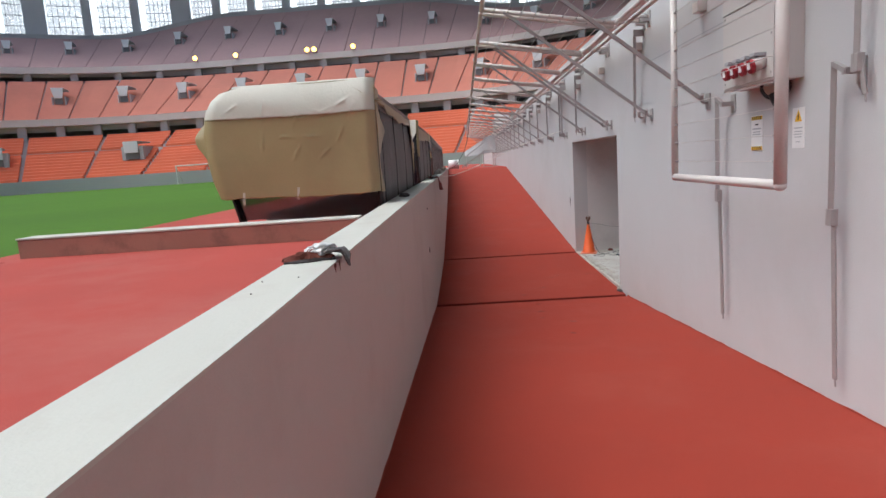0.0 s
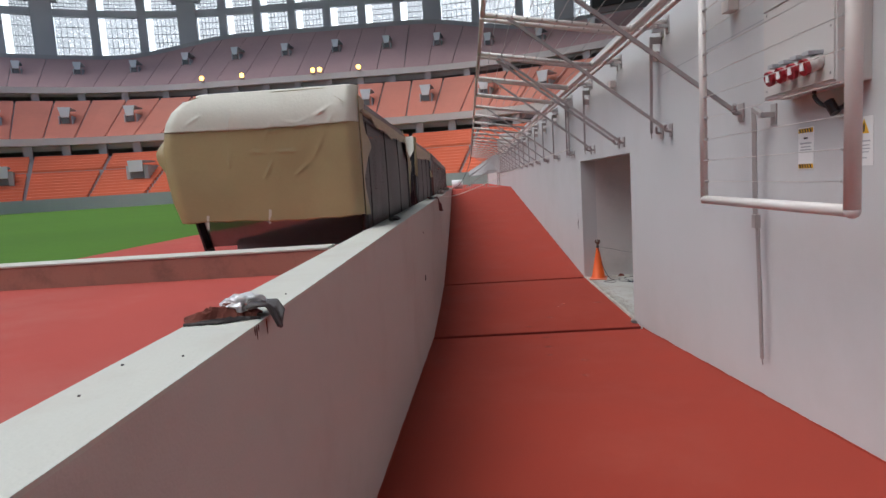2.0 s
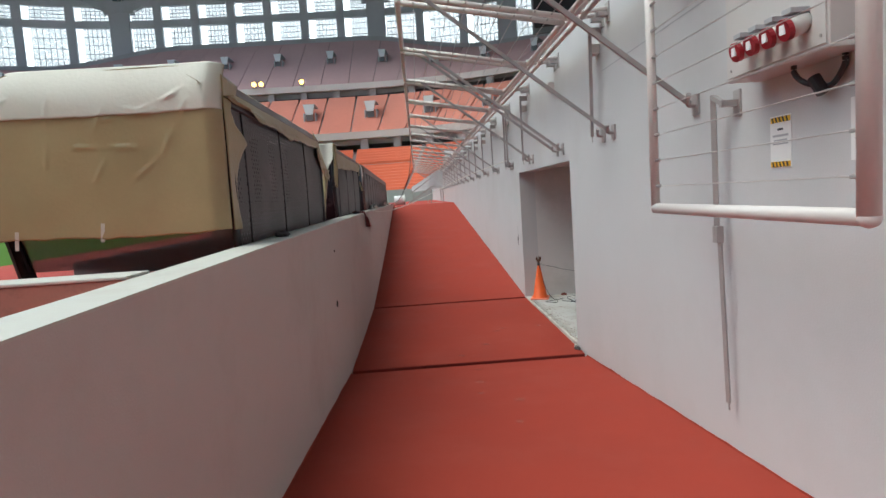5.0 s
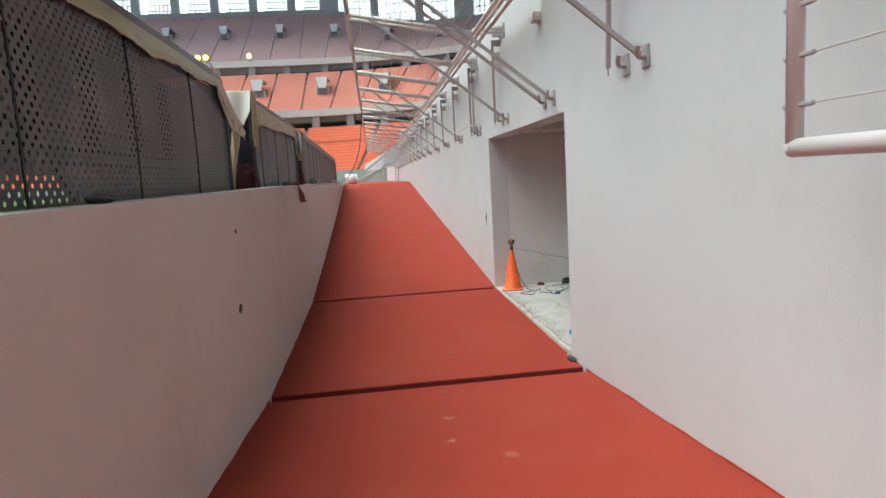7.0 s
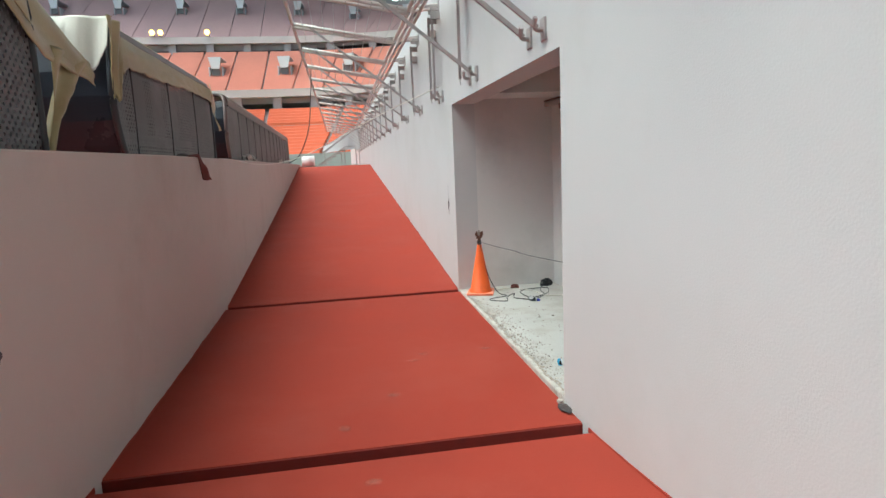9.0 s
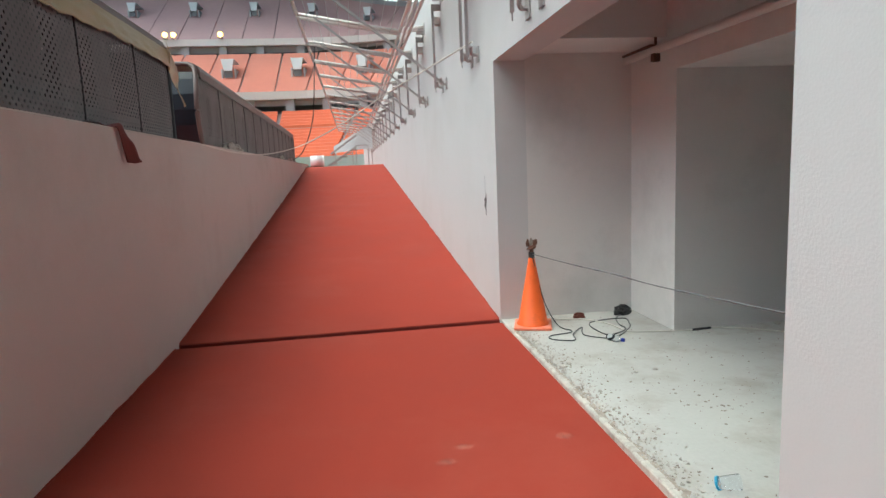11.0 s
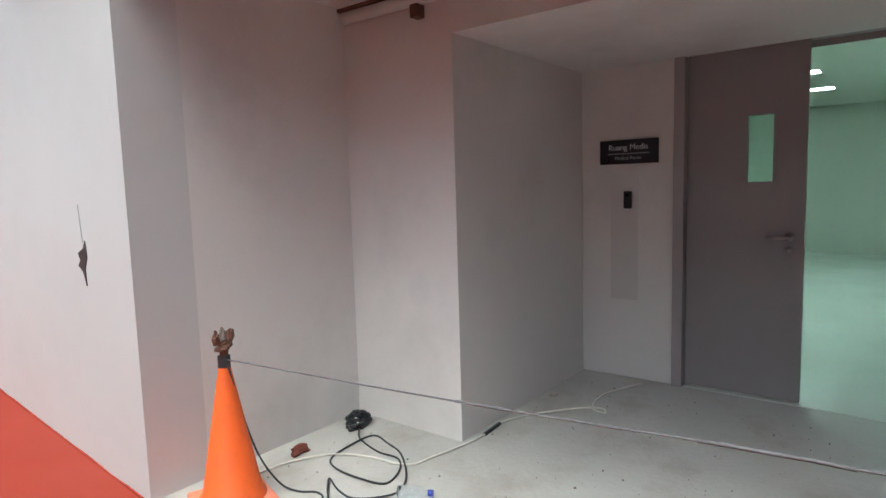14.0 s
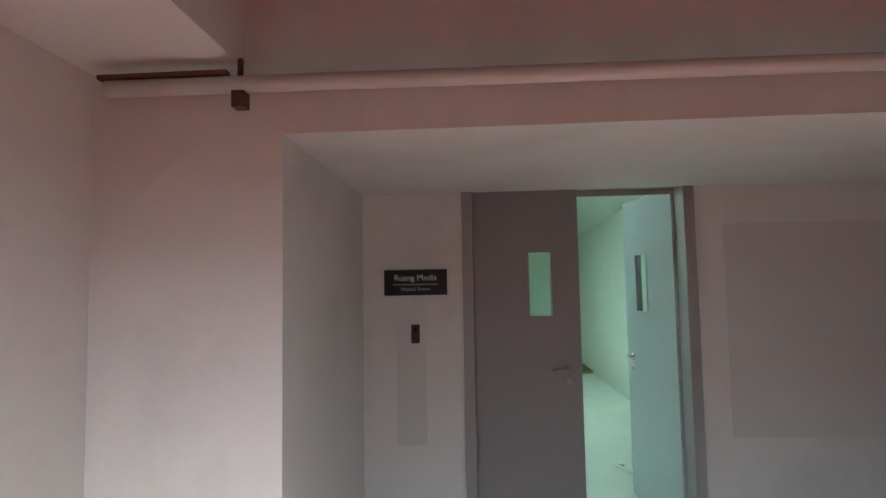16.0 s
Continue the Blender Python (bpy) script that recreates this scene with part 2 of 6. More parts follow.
def box(bm, x0, x1, y0, y1, z0, z1, bevel=0.0, segs=2):
    made = bmesh.ops.create_cube(bm, size=1, matrix=Matrix.Translation(((x0 + x1) / 2, (y0 + y1) / 2, (z0 + z1) / 2)) @ Matrix.Diagonal((abs(x1 - x0), abs(y1 - y0), abs(z1 - z0), 1)))
    if bevel:
        edges = {e for v in made["verts"] for e in v.link_edges}
        bmesh.ops.bevel(bm, geom=list(edges), offset=bevel, segments=segs, affect="EDGES", profile=0.5)
    return bm


def boxes(*rows, bevel=0.0):
    bm = bmesh.new()
    for r in rows:
        box(bm, *r, bevel=bevel)
    return bm


def rod(bm, a, b, r, seg=10, r2=None):
    a, b = Vector(a), Vector(b)
    d = b - a
    m = Matrix.Translation((a + b) / 2) @ d.to_track_quat("Z", "Y").to_matrix().to_4x4()
    bmesh.ops.create_cone(bm, cap_ends=True, segments=seg, radius1=r, radius2=r if r2 is None else r2, depth=d.length, matrix=m)
    return bm


def rods(*rows, seg=10):
    bm = bmesh.new()
    for a, b, r in rows:
        rod(bm, a, b, r, seg)
    return bm


def bar(bm, a, b, w, t):
    """A flat or square bar from a to b."""
    a, b = Vector(a), Vector(b)
    d = b - a
    m = Matrix.Translation((a + b) / 2) @ d.to_track_quat("Z", "Y").to_matrix().to_4x4() @ Matrix.Diagonal((w, t, d.length, 1))
    bmesh.ops.create_cube(bm, size=1, matrix=m)
    return bm


def smooth_path(points, n=8):
    """Catmull-Rom through the points."""
    p = [Vector(q) for q in points]
    p = [2 * p[0] - p[1]] + p + [2 * p[-1] - p[-2]]
    out = []
    for i in range(1, len(p) - 2):
        for k in range(n):
            t = k / n
            a, b, c, d = p[i - 1], p[i], p[i + 1], p[i + 2]
            out.append(0.5 * (2 * b + (c - a) * t + (2 * a - 5 * b + 4 * c - d) * t * t + (3 * b - a - 3 * c + d) * t ** 3))
    return out + [p[-2]]


def tube(bm, pts, r, seg=7):
    pts = [Vector(p) for p in pts]
    rings = []
    for i, p in enumerate(pts):
        d = (pts[min(i + 1, len(pts) - 1)] - pts[max(i - 1, 0)]).normalized()
        side = d.cross(Vector((0, 0, 1)))
        side = side.normalized() if side.length > 0.05 else Vector((1, 0, 0))
        up = side.cross(d).normalized()
        rings.append([bm.verts.new(p + r * (math.cos(a) * side + math.sin(a) * up)) for a in (2 * math.pi * k / seg for k in range(seg))])
    for a, b in zip(rings, rings[1:]):
        for k in range(seg):
            bm.faces.new((a[k], a[(k + 1) % seg], b[(k + 1) % seg], b[k]))
    bm.faces.new(rings[0][::-1])
    bm.faces.new(rings[-1])
    return bm


def prism(bm, outline, axis, a, b):
    """A closed outline in the two other axes, drawn out along axis from a to b."""
    def v(p, s):
        return {"x": (s, p[0], p[1]), "y": (p[0], s, p[1]), "z": (p[0], p[1], s)}[axis]
    lo = [bm.verts.new(v(p, a)) for p in outline]
    hi = [bm.verts.new(v(p, b)) for p in outline]
    n = len(outline)
    bm.faces.new(lo)
    bm.faces.new(hi[::-1])
    for i in range(n):
        bm.faces.new((lo[i], hi[i], hi[(i + 1) % n], lo[(i + 1) % n]))
    return bm


def sheet(bm, fn, nu, nv, thick=0.0):
    """A grid sheet fn(u, v) -> place, with optional second skin."""
    grid = [[bm.verts.new(fn(i / nu, j / nv)) for j in range(nv + 1)] for i in range(nu + 1)]
    for i in range(nu):
        for j in range(nv):
            bm.faces.new((grid[i][j], grid[i + 1][j], grid[i + 1][j + 1], grid[i][j + 1]))
    if thick:
        bmesh.ops.recalc_face_normals(bm, faces=bm.faces)
        bmesh.ops.solidify(bm, geom=list(bm.faces), thickness=thick)
    return bm


def text_mesh(words, size, align="CENTER"):
    """The words as a thin mesh in the xz plane, facing -y."""
    cu = bpy.data.curves.new("lettering", "FONT")
    cu.body, cu.size, cu.align_x, cu.align_y, cu.extrude = words, size, align, "CENTER", 0.0015
    tmp = bpy.data.objects.new("lettering", cu)
    scene.collection.objects.link(tmp)
    bpy.context.view_layer.update()
    me = bpy.data.meshes.new_from_object(tmp.evaluated_get(bpy.context.evaluated_depsgraph_get()))
    bpy.data.objects.remove(tmp)
    return me


# ---------------- the corridor: ramp, level, ramp ----------------
XR, XL = 2.4, -0.61            # faces of the two walls
Y1, Y2 = 10.72, 14.98           # joints in the floor
Z1, Z2 = -0.88, -0.845
TOP, FIELD = 1.03, 0.88        # coping and field level
YC, ZC = 36.4, 0.9             # crest of the far ramp
SLOPE = 0.086


def floor_z(y):
    if y < Y1:
        return min(0.92, Z1 + SLOPE * (Y1 - y))
    if y < Y2:
        return Z1 + (Z2 - Z1) * (y - Y1) / (Y2 - Y1)
    return min(ZC, Z2 + (ZC - Z2) * (y - Y2) / (YC - Y2))


def floor_slab(y0, y1, n, x0=XL - 0.02, x1=XR + 0.02):
    bm = bmesh.new()
    ys = [y0 + (y1 - y0) * i / n for i in range(n + 1)]
    prism(bm, [(y, floor_z(min(max(y, y0 + 1e-4), y1 - 1e-4))) for y in ys] + [(y1, floor_z(y1) - 0.3), (y0, floor_z(y0) - 0.3)], "x", x0, x1)
    return bm


GAP = 0.06
setting("floor_ramp_down", floor_slab(-9.95, Y1 - 2 * GAP, 2), RED, "red rubber-coated ramp running down to the level landing", "floor")
setting("floor_landing", floor_slab(Y1 + GAP, Y2 - GAP, 2), RED, "red rubber-coated level landing by the lobby opening", "floor")
setting("floor_ramp_up", floor_slab(Y2 + GAP, YC, 2, x0=XL - 0.4), RED, "red rubber-coated ramp rising to the field level", "floor")
setting("floor_joint", boxes((XL, XR, Y1 - 2 * GAP, Y1 + GAP, Z1 - 0.3, Z1 - 0.16), (XL, XR, Y2 - GAP, Y2 + GAP, Z2 - 0.3, Z2 - 0.16), (XL, XR, Y1 + GAP - 0.015, Y1 + GAP - 0.001, Z1 - 0.16, Z1 - 0.005), (XL, XR, Y2 + GAP - 0.015, Y2 + GAP - 0.001, Z2 - 0.16, Z2 - 0.002)), RED_EDGE, "dark recessed joint across the red floor", "joint")
setting("pavement", boxes((-3.4, XR, YC, 78, ZC - 0.4, ZC - 0.004), (XL, XR, -40, -9.95, 0.5, 0.92)), RED_OLD, "dusty red coated ground at field level", "ground")
OY0, OY1, OZ = 11.095, 14.98, 1.63       # lobby opening in the wall
WT = 3.42                                # top of the wall
bm = boxes((XR, XR + 0.3, -40, OY0, -1.3, WT), (XR, XR + 0.3, OY1, 78, -1.3, WT), (XR, XR + 0.3, OY0, OY1, OZ, WT))
setting("wall_east", bm, WALL, "white painted concrete stand wall with a lobby opening", "wall")
LINE = [(-40, 0.99), (3.0, 0.995), (7.0, 1.03), (13.0, 1.065), (20.0, 1.06), (YC + 2.0, 1.03)]      # the coping's uneven line


def coping_z(y):
    for (a, za), (c, zc) in zip(LINE, LINE[1:]):
        if y <= c:
            return za + (zc - za) * (y - a) / (c - a)
    return LINE[-1][1]




def wall_x(y):
    """Ramp face of the parapet, which bends away beyond the landing."""
    return XL - 0.34 * max(0.0, (y - 12.0) / 24.4) ** 1.35


def parapet_run(y_list, west, east, low, top):
    """A length of wall between two faces that follow the parapet's line."""
    bm = bmesh.new()
    rings = [[bm.verts.new((wall_x(y) + dx, y, z)) for dx, z in ((west, low(y)), (east, low(y)), (east, top(y)), (west, top(y)))] for y in y_list]
    for a, b in zip(rings, rings[1:]):
        for k in range(4):
            bm.faces.new((a[k], a[(k + 1) % 4], b[(k + 1) % 4], b[k]))
    bm.faces.new(rings[0])
    bm.faces.new(rings[-1])
    return bm


RUN = [-40, -10, 0, 3, 5, 7, 9, 11] + [12 + 1.0 * k for k in range(24)] + [YC + 2.0]
setting("wall_west", parapet_run(RUN, -0.22, 0.0, lambda y: -1.4, lambda y: coping_z(y) - 0.01), PARAPET, "low beige-white parapet wall along the ramp", "wall")
setting("coping", parapet_run(RUN, -0.223, 0.003, lambda y: coping_z(y) - 0.01, coping_z), CAP, "white painted flat top of the parapet", "trim")

# field side
setting("terrace", boxes((-3.4, XL - 0.22, -40, 5.72, FIELD - 0.5, FIELD)), RED_OLD, "dusty red coated terrace beside the pitch", "floor")
setting("touchline_strip", boxes((-3.85, XL - 0.22, 5.72, 20, FIELD - 0.5, FIELD - 0.02), (-3.85, XL - 0.5, 20, 80, FIELD - 0.5, FIELD - 0.02)), RED_OLD, "red running strip between dugouts and grass", "floor")
setting("kerb_wall", boxes((-3.42, XL - 0.222, 5.72, 5.92, FIELD - 0.3, TOP - 0.012), bevel=0.01), KERB, "low red-brown kerb wall crossing the terrace", "wall")
setting("kerb_coping", boxes((-3.425, XL - 0.23, 5.715, 5.925, TOP - 0.012, TOP + 0.002), bevel=0.004), CAP, "white painted top of the kerb wall", "trim")
setting("ground", boxes((-400, 400, -400, 500, -3.0, -2.4)), CONCRETE, "grey ground under the stadium", "ground")
setting("pitch_base", boxes((-74, -3.85, -32, 84, -2.4, FIELD - 0.06), (-84, -74, -60, 90, -2.4, FIELD - 0.1), (-74, -3.85, 84, 90, -2.4, FIELD - 0.1), (-3.85, 20, 78, 90, -2.4, FIELD - 0.1)), GRASS, "green turf football pitch", "grass")

# ---------------- lobby and clinic ----------------
LZ = -0.83
setting("lobby_floor", boxes((XR + 0.0, 5.36, 10.2, 14.98, LZ - 0.3, LZ)), LOBBY_FLOOR, "dusty pale concrete lobby floor with crumbs", "floor")
setting("wall_lobby_north", boxes((XR + 0.3, 3.78, 14.98, 15.2, -1.2, 2.6)), NICHE, "pale painted lobby side wall", "wall")
setting("lobby_pier", boxes((3.76, 5.36, 14.16, 15.2, -1.2, 2.6)), NICHE, "pale painted square pier in the lobby", "wall")
setting("wall_lobby_south", boxes((XR + 0.3, 5.36, 9.0, 9.2, -1.2, 2.6)), NICHE, "pale painted lobby end wall", "wall")
setting("lobby_floor_south", boxes((XR + 0.3, 5.36, 9.2, 10.2, LZ - 0.3, LZ - 0.004)), LOBBY_FLOOR, "dusty pale concrete lobby floor", "floor")
DX, DYL, DYR, DZ = 5.36, 13.44, 12.05, 1.43      # door opening in the clinic wall
setting("wall_clinic", boxes((DX, DX + 0.2, DYL + 0.04, 15.2, -1.2, 2.6), (DX, DX + 0.2, 9.0, DYR - 0.06, -1.2, 2.6), (DX, DX + 0.2, DYR - 0.06, DYL + 0.04, DZ + 0.05, 2.6)), NICHE, "taupe-grey painted wall round the clinic door", "wall")
setting("lobby_bulkhead", boxes((3.76, DX, 9.2, 14.16, 1.41, 2.6)), NICHE, "dropped painted bulkhead over the lobby", "ceiling")
setting("ceiling_lobby", boxes((XR + 0.3, 5.56, 9.0, 15.2, 2.6, 2.8), (XR + 0.3, 3.76, 14.32, 14.98, 1.69, 2.6)), NICHE, "pale painted lobby ceiling with a deep beam", "ceiling")
setting("clinic_floor", boxes((DX, 14.5, 8.0, 17.0, LZ - 0.3, LZ + 0.004)), ROOM_FLOOR, "pale glossy clinic floor", "floor")
setting("wall_clinic_inner", boxes((14.5, 14.7, 8, 17, -1.2, 2.0), (DX + 0.2, 14.5, 16.8, 17, -1.2, 2.0), (DX + 0.2, 14.5, 8, 8.2, -1.2, 2.0), (7.6, 14.5, 11.2, 11.35, -1.2, 2.0)), ROOM, "pale green lit clinic walls", "wall")
setting("ceiling_clinic", boxes((DX + 0.2, 14.7, 8, 17, 1.9, 2.1)), ROOM, "pale green lit clinic ceiling", "ceiling")


def downlight(x, y):
    lamp = thing("ceiling_light", "square white recessed lamp in the clinic ceiling", "lamp", "clinic ceiling lights", (x, y, 1.9))
    part("frame", boxes((-0.17, 0.17, -0.17, -0.15, -0.012, 0.0), (-0.17, 0.17, 0.15, 0.17, -0.012, 0.0), (-0.17, -0.15, -0.15, 0.15, -0.012, 0.0), (0.15, 0.17, -0.15, 0.15, -0.012, 0.0)), STEEL_W, lamp)
    part("diffuser", boxes((-0.15, 0.15, -0.15, 0.15, -0.006, 0.0)), LED, lamp, "glowing white diffuser")


for lx, ly in ((7.0, 13.35), (8.4, 13.35), (10.0, 13.3), (11.8, 13.3), (7.0, 15.2), (9.4, 15.2)):
    downlight(lx, ly)

# clinic double door
door = tagged(thing("door_1", "grey double door, one leaf closed and one standing open", "door", at=(DX, 0, LZ)), kind="structure")
H = DZ - LZ
part("door_frame", boxes((-0.03, 0.21, DYL - 0.02, DYL + 0.05, 0, H + 0.06), (-0.03, 0.21, DYR - 0.07, DYR, 0, H + 0.06), (-0.03, 0.21, DYR, DYL - 0.02, H, H + 0.06), bevel=0.004), DOOR_FRAME, door)


def leaf(width, material, name, label):
    """A door leaf, hinge at the origin, reaching along +y, with a lit slot window."""
    ob = new(name)
    ob.parent = door
    ob["label"] = label
    w0, w1, v0, v1 = width * 0.53, width * 0.74, 1.41, 1.83
    part("panel", boxes((0, 0.045, 0.004, w0, 0.012, H - 0.01), (0, 0.045, w1, width, 0.012, H - 0.01), (0, 0.045, w0, w1, 0.012, v0), (0, 0.045, w0, w1, v1, H - 0.01)), material, ob)
    part("window_bead", boxes((-0.006, 0.0, w0 - 0.012, w0, v0 - 0.012, v1 + 0.012), (-0.006, 0.0, w1, w1 + 0.012, v0 - 0.012, v1 + 0.012), (-0.006, 0.0, w0, w1, v1, v1 + 0.012), (-0.014, 0.0, w0, w1, v0 - 0.014, v0)), material, ob)
    pane = part("pane", boxes((0.018, 0.024, w0, w1, v0, v1)), PANE, ob)
    pane.visible_shadow = False
    bm = rods(((-0.05, width - 0.08, 1.06), (-0.05, width - 0.2, 1.055), 0.011), ((0.0, width - 0.08, 1.06), (-0.05, width - 0.08, 1.06), 0.011))
    rod(bm, (-0.008, width - 0.08, 1.06), (0, width - 0.08, 1.06), 0.027, 14)
    rod(bm, (-0.008, width - 0.08, 0.975), (0, width - 0.08, 0.975), 0.025, 14)
    part("door_handle", bm, CHROME, ob, "brushed metal lever handle", True)
    return ob


part("door_stop", boxes((0.18, 0.2, DYL - 0.06, DYL - 0.02, 0, H), (0.18, 0.2, DYR, DYL - 0.06, H - 0.04, H)), DOOR_FRAME, door)
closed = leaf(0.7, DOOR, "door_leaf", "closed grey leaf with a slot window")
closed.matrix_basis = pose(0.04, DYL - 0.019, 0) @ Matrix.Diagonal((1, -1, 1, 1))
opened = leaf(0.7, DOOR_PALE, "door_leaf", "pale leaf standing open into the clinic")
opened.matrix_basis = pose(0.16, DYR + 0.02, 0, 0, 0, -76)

sign = thing("door_sign", "small black wall sign with white room lettering", "sign", at=(DX, 13.805, 0.815))
part("plate", boxes((-0.02, 0, -0.21, 0.21, -0.085, 0.085), bevel=0.003), SIGN_B, sign)


def lettering(words, size, material, parent, at, turn, name="lettering"):
    ob = new(name, text_mesh(words, size))
    ob.data.materials.append(material)
    ob.parent = parent
    ob.matrix_basis = pose(*at, *turn)
    return ob


lettering("Ruang Medis", 0.056, LETTER, sign, (-0.022, 0, 0.03), (90, 0, -90))
lettering("Medical Room", 0.033, LETTER_DIM, sign, (-0.022, 0, -0.045), (90, 0, -90))
part("rule", boxes((-0.0225, -0.02, -0.15, 0.15, -0.016, -0.011)), LETTER_DIM, sign)
reader = thing("card_reader", "small black card reader on the wall", "card reader", at=(DX, 13.81, 0.475))
part("body", boxes((-0.025, 0, -0.028, 0.028, -0.062, 0.062), bevel=0.006), BLACK, reader)
part("lens", boxes((-0.028, -0.024, -0.012, 0.012, 0.02, 0.045)), BLACK_GLOSS, reader)

conduit = thing("ceiling_pipe", "white pipe hung under the lobby bulkhead", "pipe", at=(3.64, 14.84, 1.585))
part("pipe", rods(((0, 0, 0), (0, -5.5, -0.035), 0.034), seg=14), STEEL_W, conduit, "", True)
bm = rods(((0.0, -0.55, 0.1), (0.0, -0.55, -0.03), 0.012))
box(bm, -0.03, 0.03, -0.575, -0.525, -0.1, -0.035)
part("clamp", bm, RUST, conduit, "rusty steel clamp")
part("packing", boxes((-0.025, 0.02, -0.5, 0.03, 0.034, 0.052)), RUST, conduit, "dark rusty packing")

# traffic cone with a clamp and line on its top
cone = thing("traffic_cone", "orange rubber traffic cone standing on the lobby floor", "traffic cone", at=(2.63, 14.66, LZ))
bm = bmesh.new()
box(bm, -0.19, 0.19, -0.19, 0.19, 0.0, 0.03, bevel=0.012)
base = part("base", bm, CONE_BASE, cone, "faded square base")
bm = bmesh.new()
prof = [(0.168, 0.03), (0.165, 0.045), (0.148, 0.06), (0.028, 0.66), (0.026, 0.675), (0.0, 0.678)]
rings = [[bm.verts.new((r * math.cos(a), r * math.sin(a), z)) for a in (2 * math.pi * k / 32 for k in range(32))] for r, z in prof[:-1]]
for a, b in zip(rings, rings[1:]):
    for k in range(32):
        bm.faces.new((a[k], a[(k + 1) % 32], b[(k + 1) % 32], b[k]))
bm.faces.new(rings[-1])
part("body", bm, CONE, cone, "", True)
cone.rotation_euler[2] = radians(-17)
cone.scale = (0.9, 0.9, 1.0)

# ---------------- dugouts ----------------
def between(table, q):
    """Straight steps through the pairs of a table."""
    if q <= table[0][0]:
        return table[0][1]
    for (a, fa), (b, fb) in zip(table, table[1:]):
        if q <= b:
            return fa + (fb - fa) * (q - a) / (b - a)
    return table[-1][1]


BACK = [(-0.905, 0.0), (-0.9, 0.35), (-0.9, 0.75), (-0.905, 1.02)]
ROOF_LINE = [(-0.925, 1.12), (-0.975, 1.185), (-1.06, 1.21), (-1.5, 1.215), (-1.9, 1.215), (-2.24, 1.21), (-2.34, 1.18), (-2.42, 1.1), (-2.47, 0.99)]
FRONT = [(-2.51, 0.79), (-2.49, 0.56), (-2.45, 0.34), (-2.4, 0.2), (-2.33, -0.03)]
FRONT_X = [(0.15, -2.385), (0.2, -2.4), (0.34, -2.45), (0.56, -2.49), (0.79, -2.51), (0.99, -2.47), (1.1, -2.42), (1.18, -2.34), (1.215, -2.22)]
DZ0 = FIELD + 0.08


def end_rake(z, deep):
    """The rounded ends swell outwards at half height."""
    return -deep * math.sin(math.pi * min(1.0, max(0.0, z / 1.25))) ** 0.8


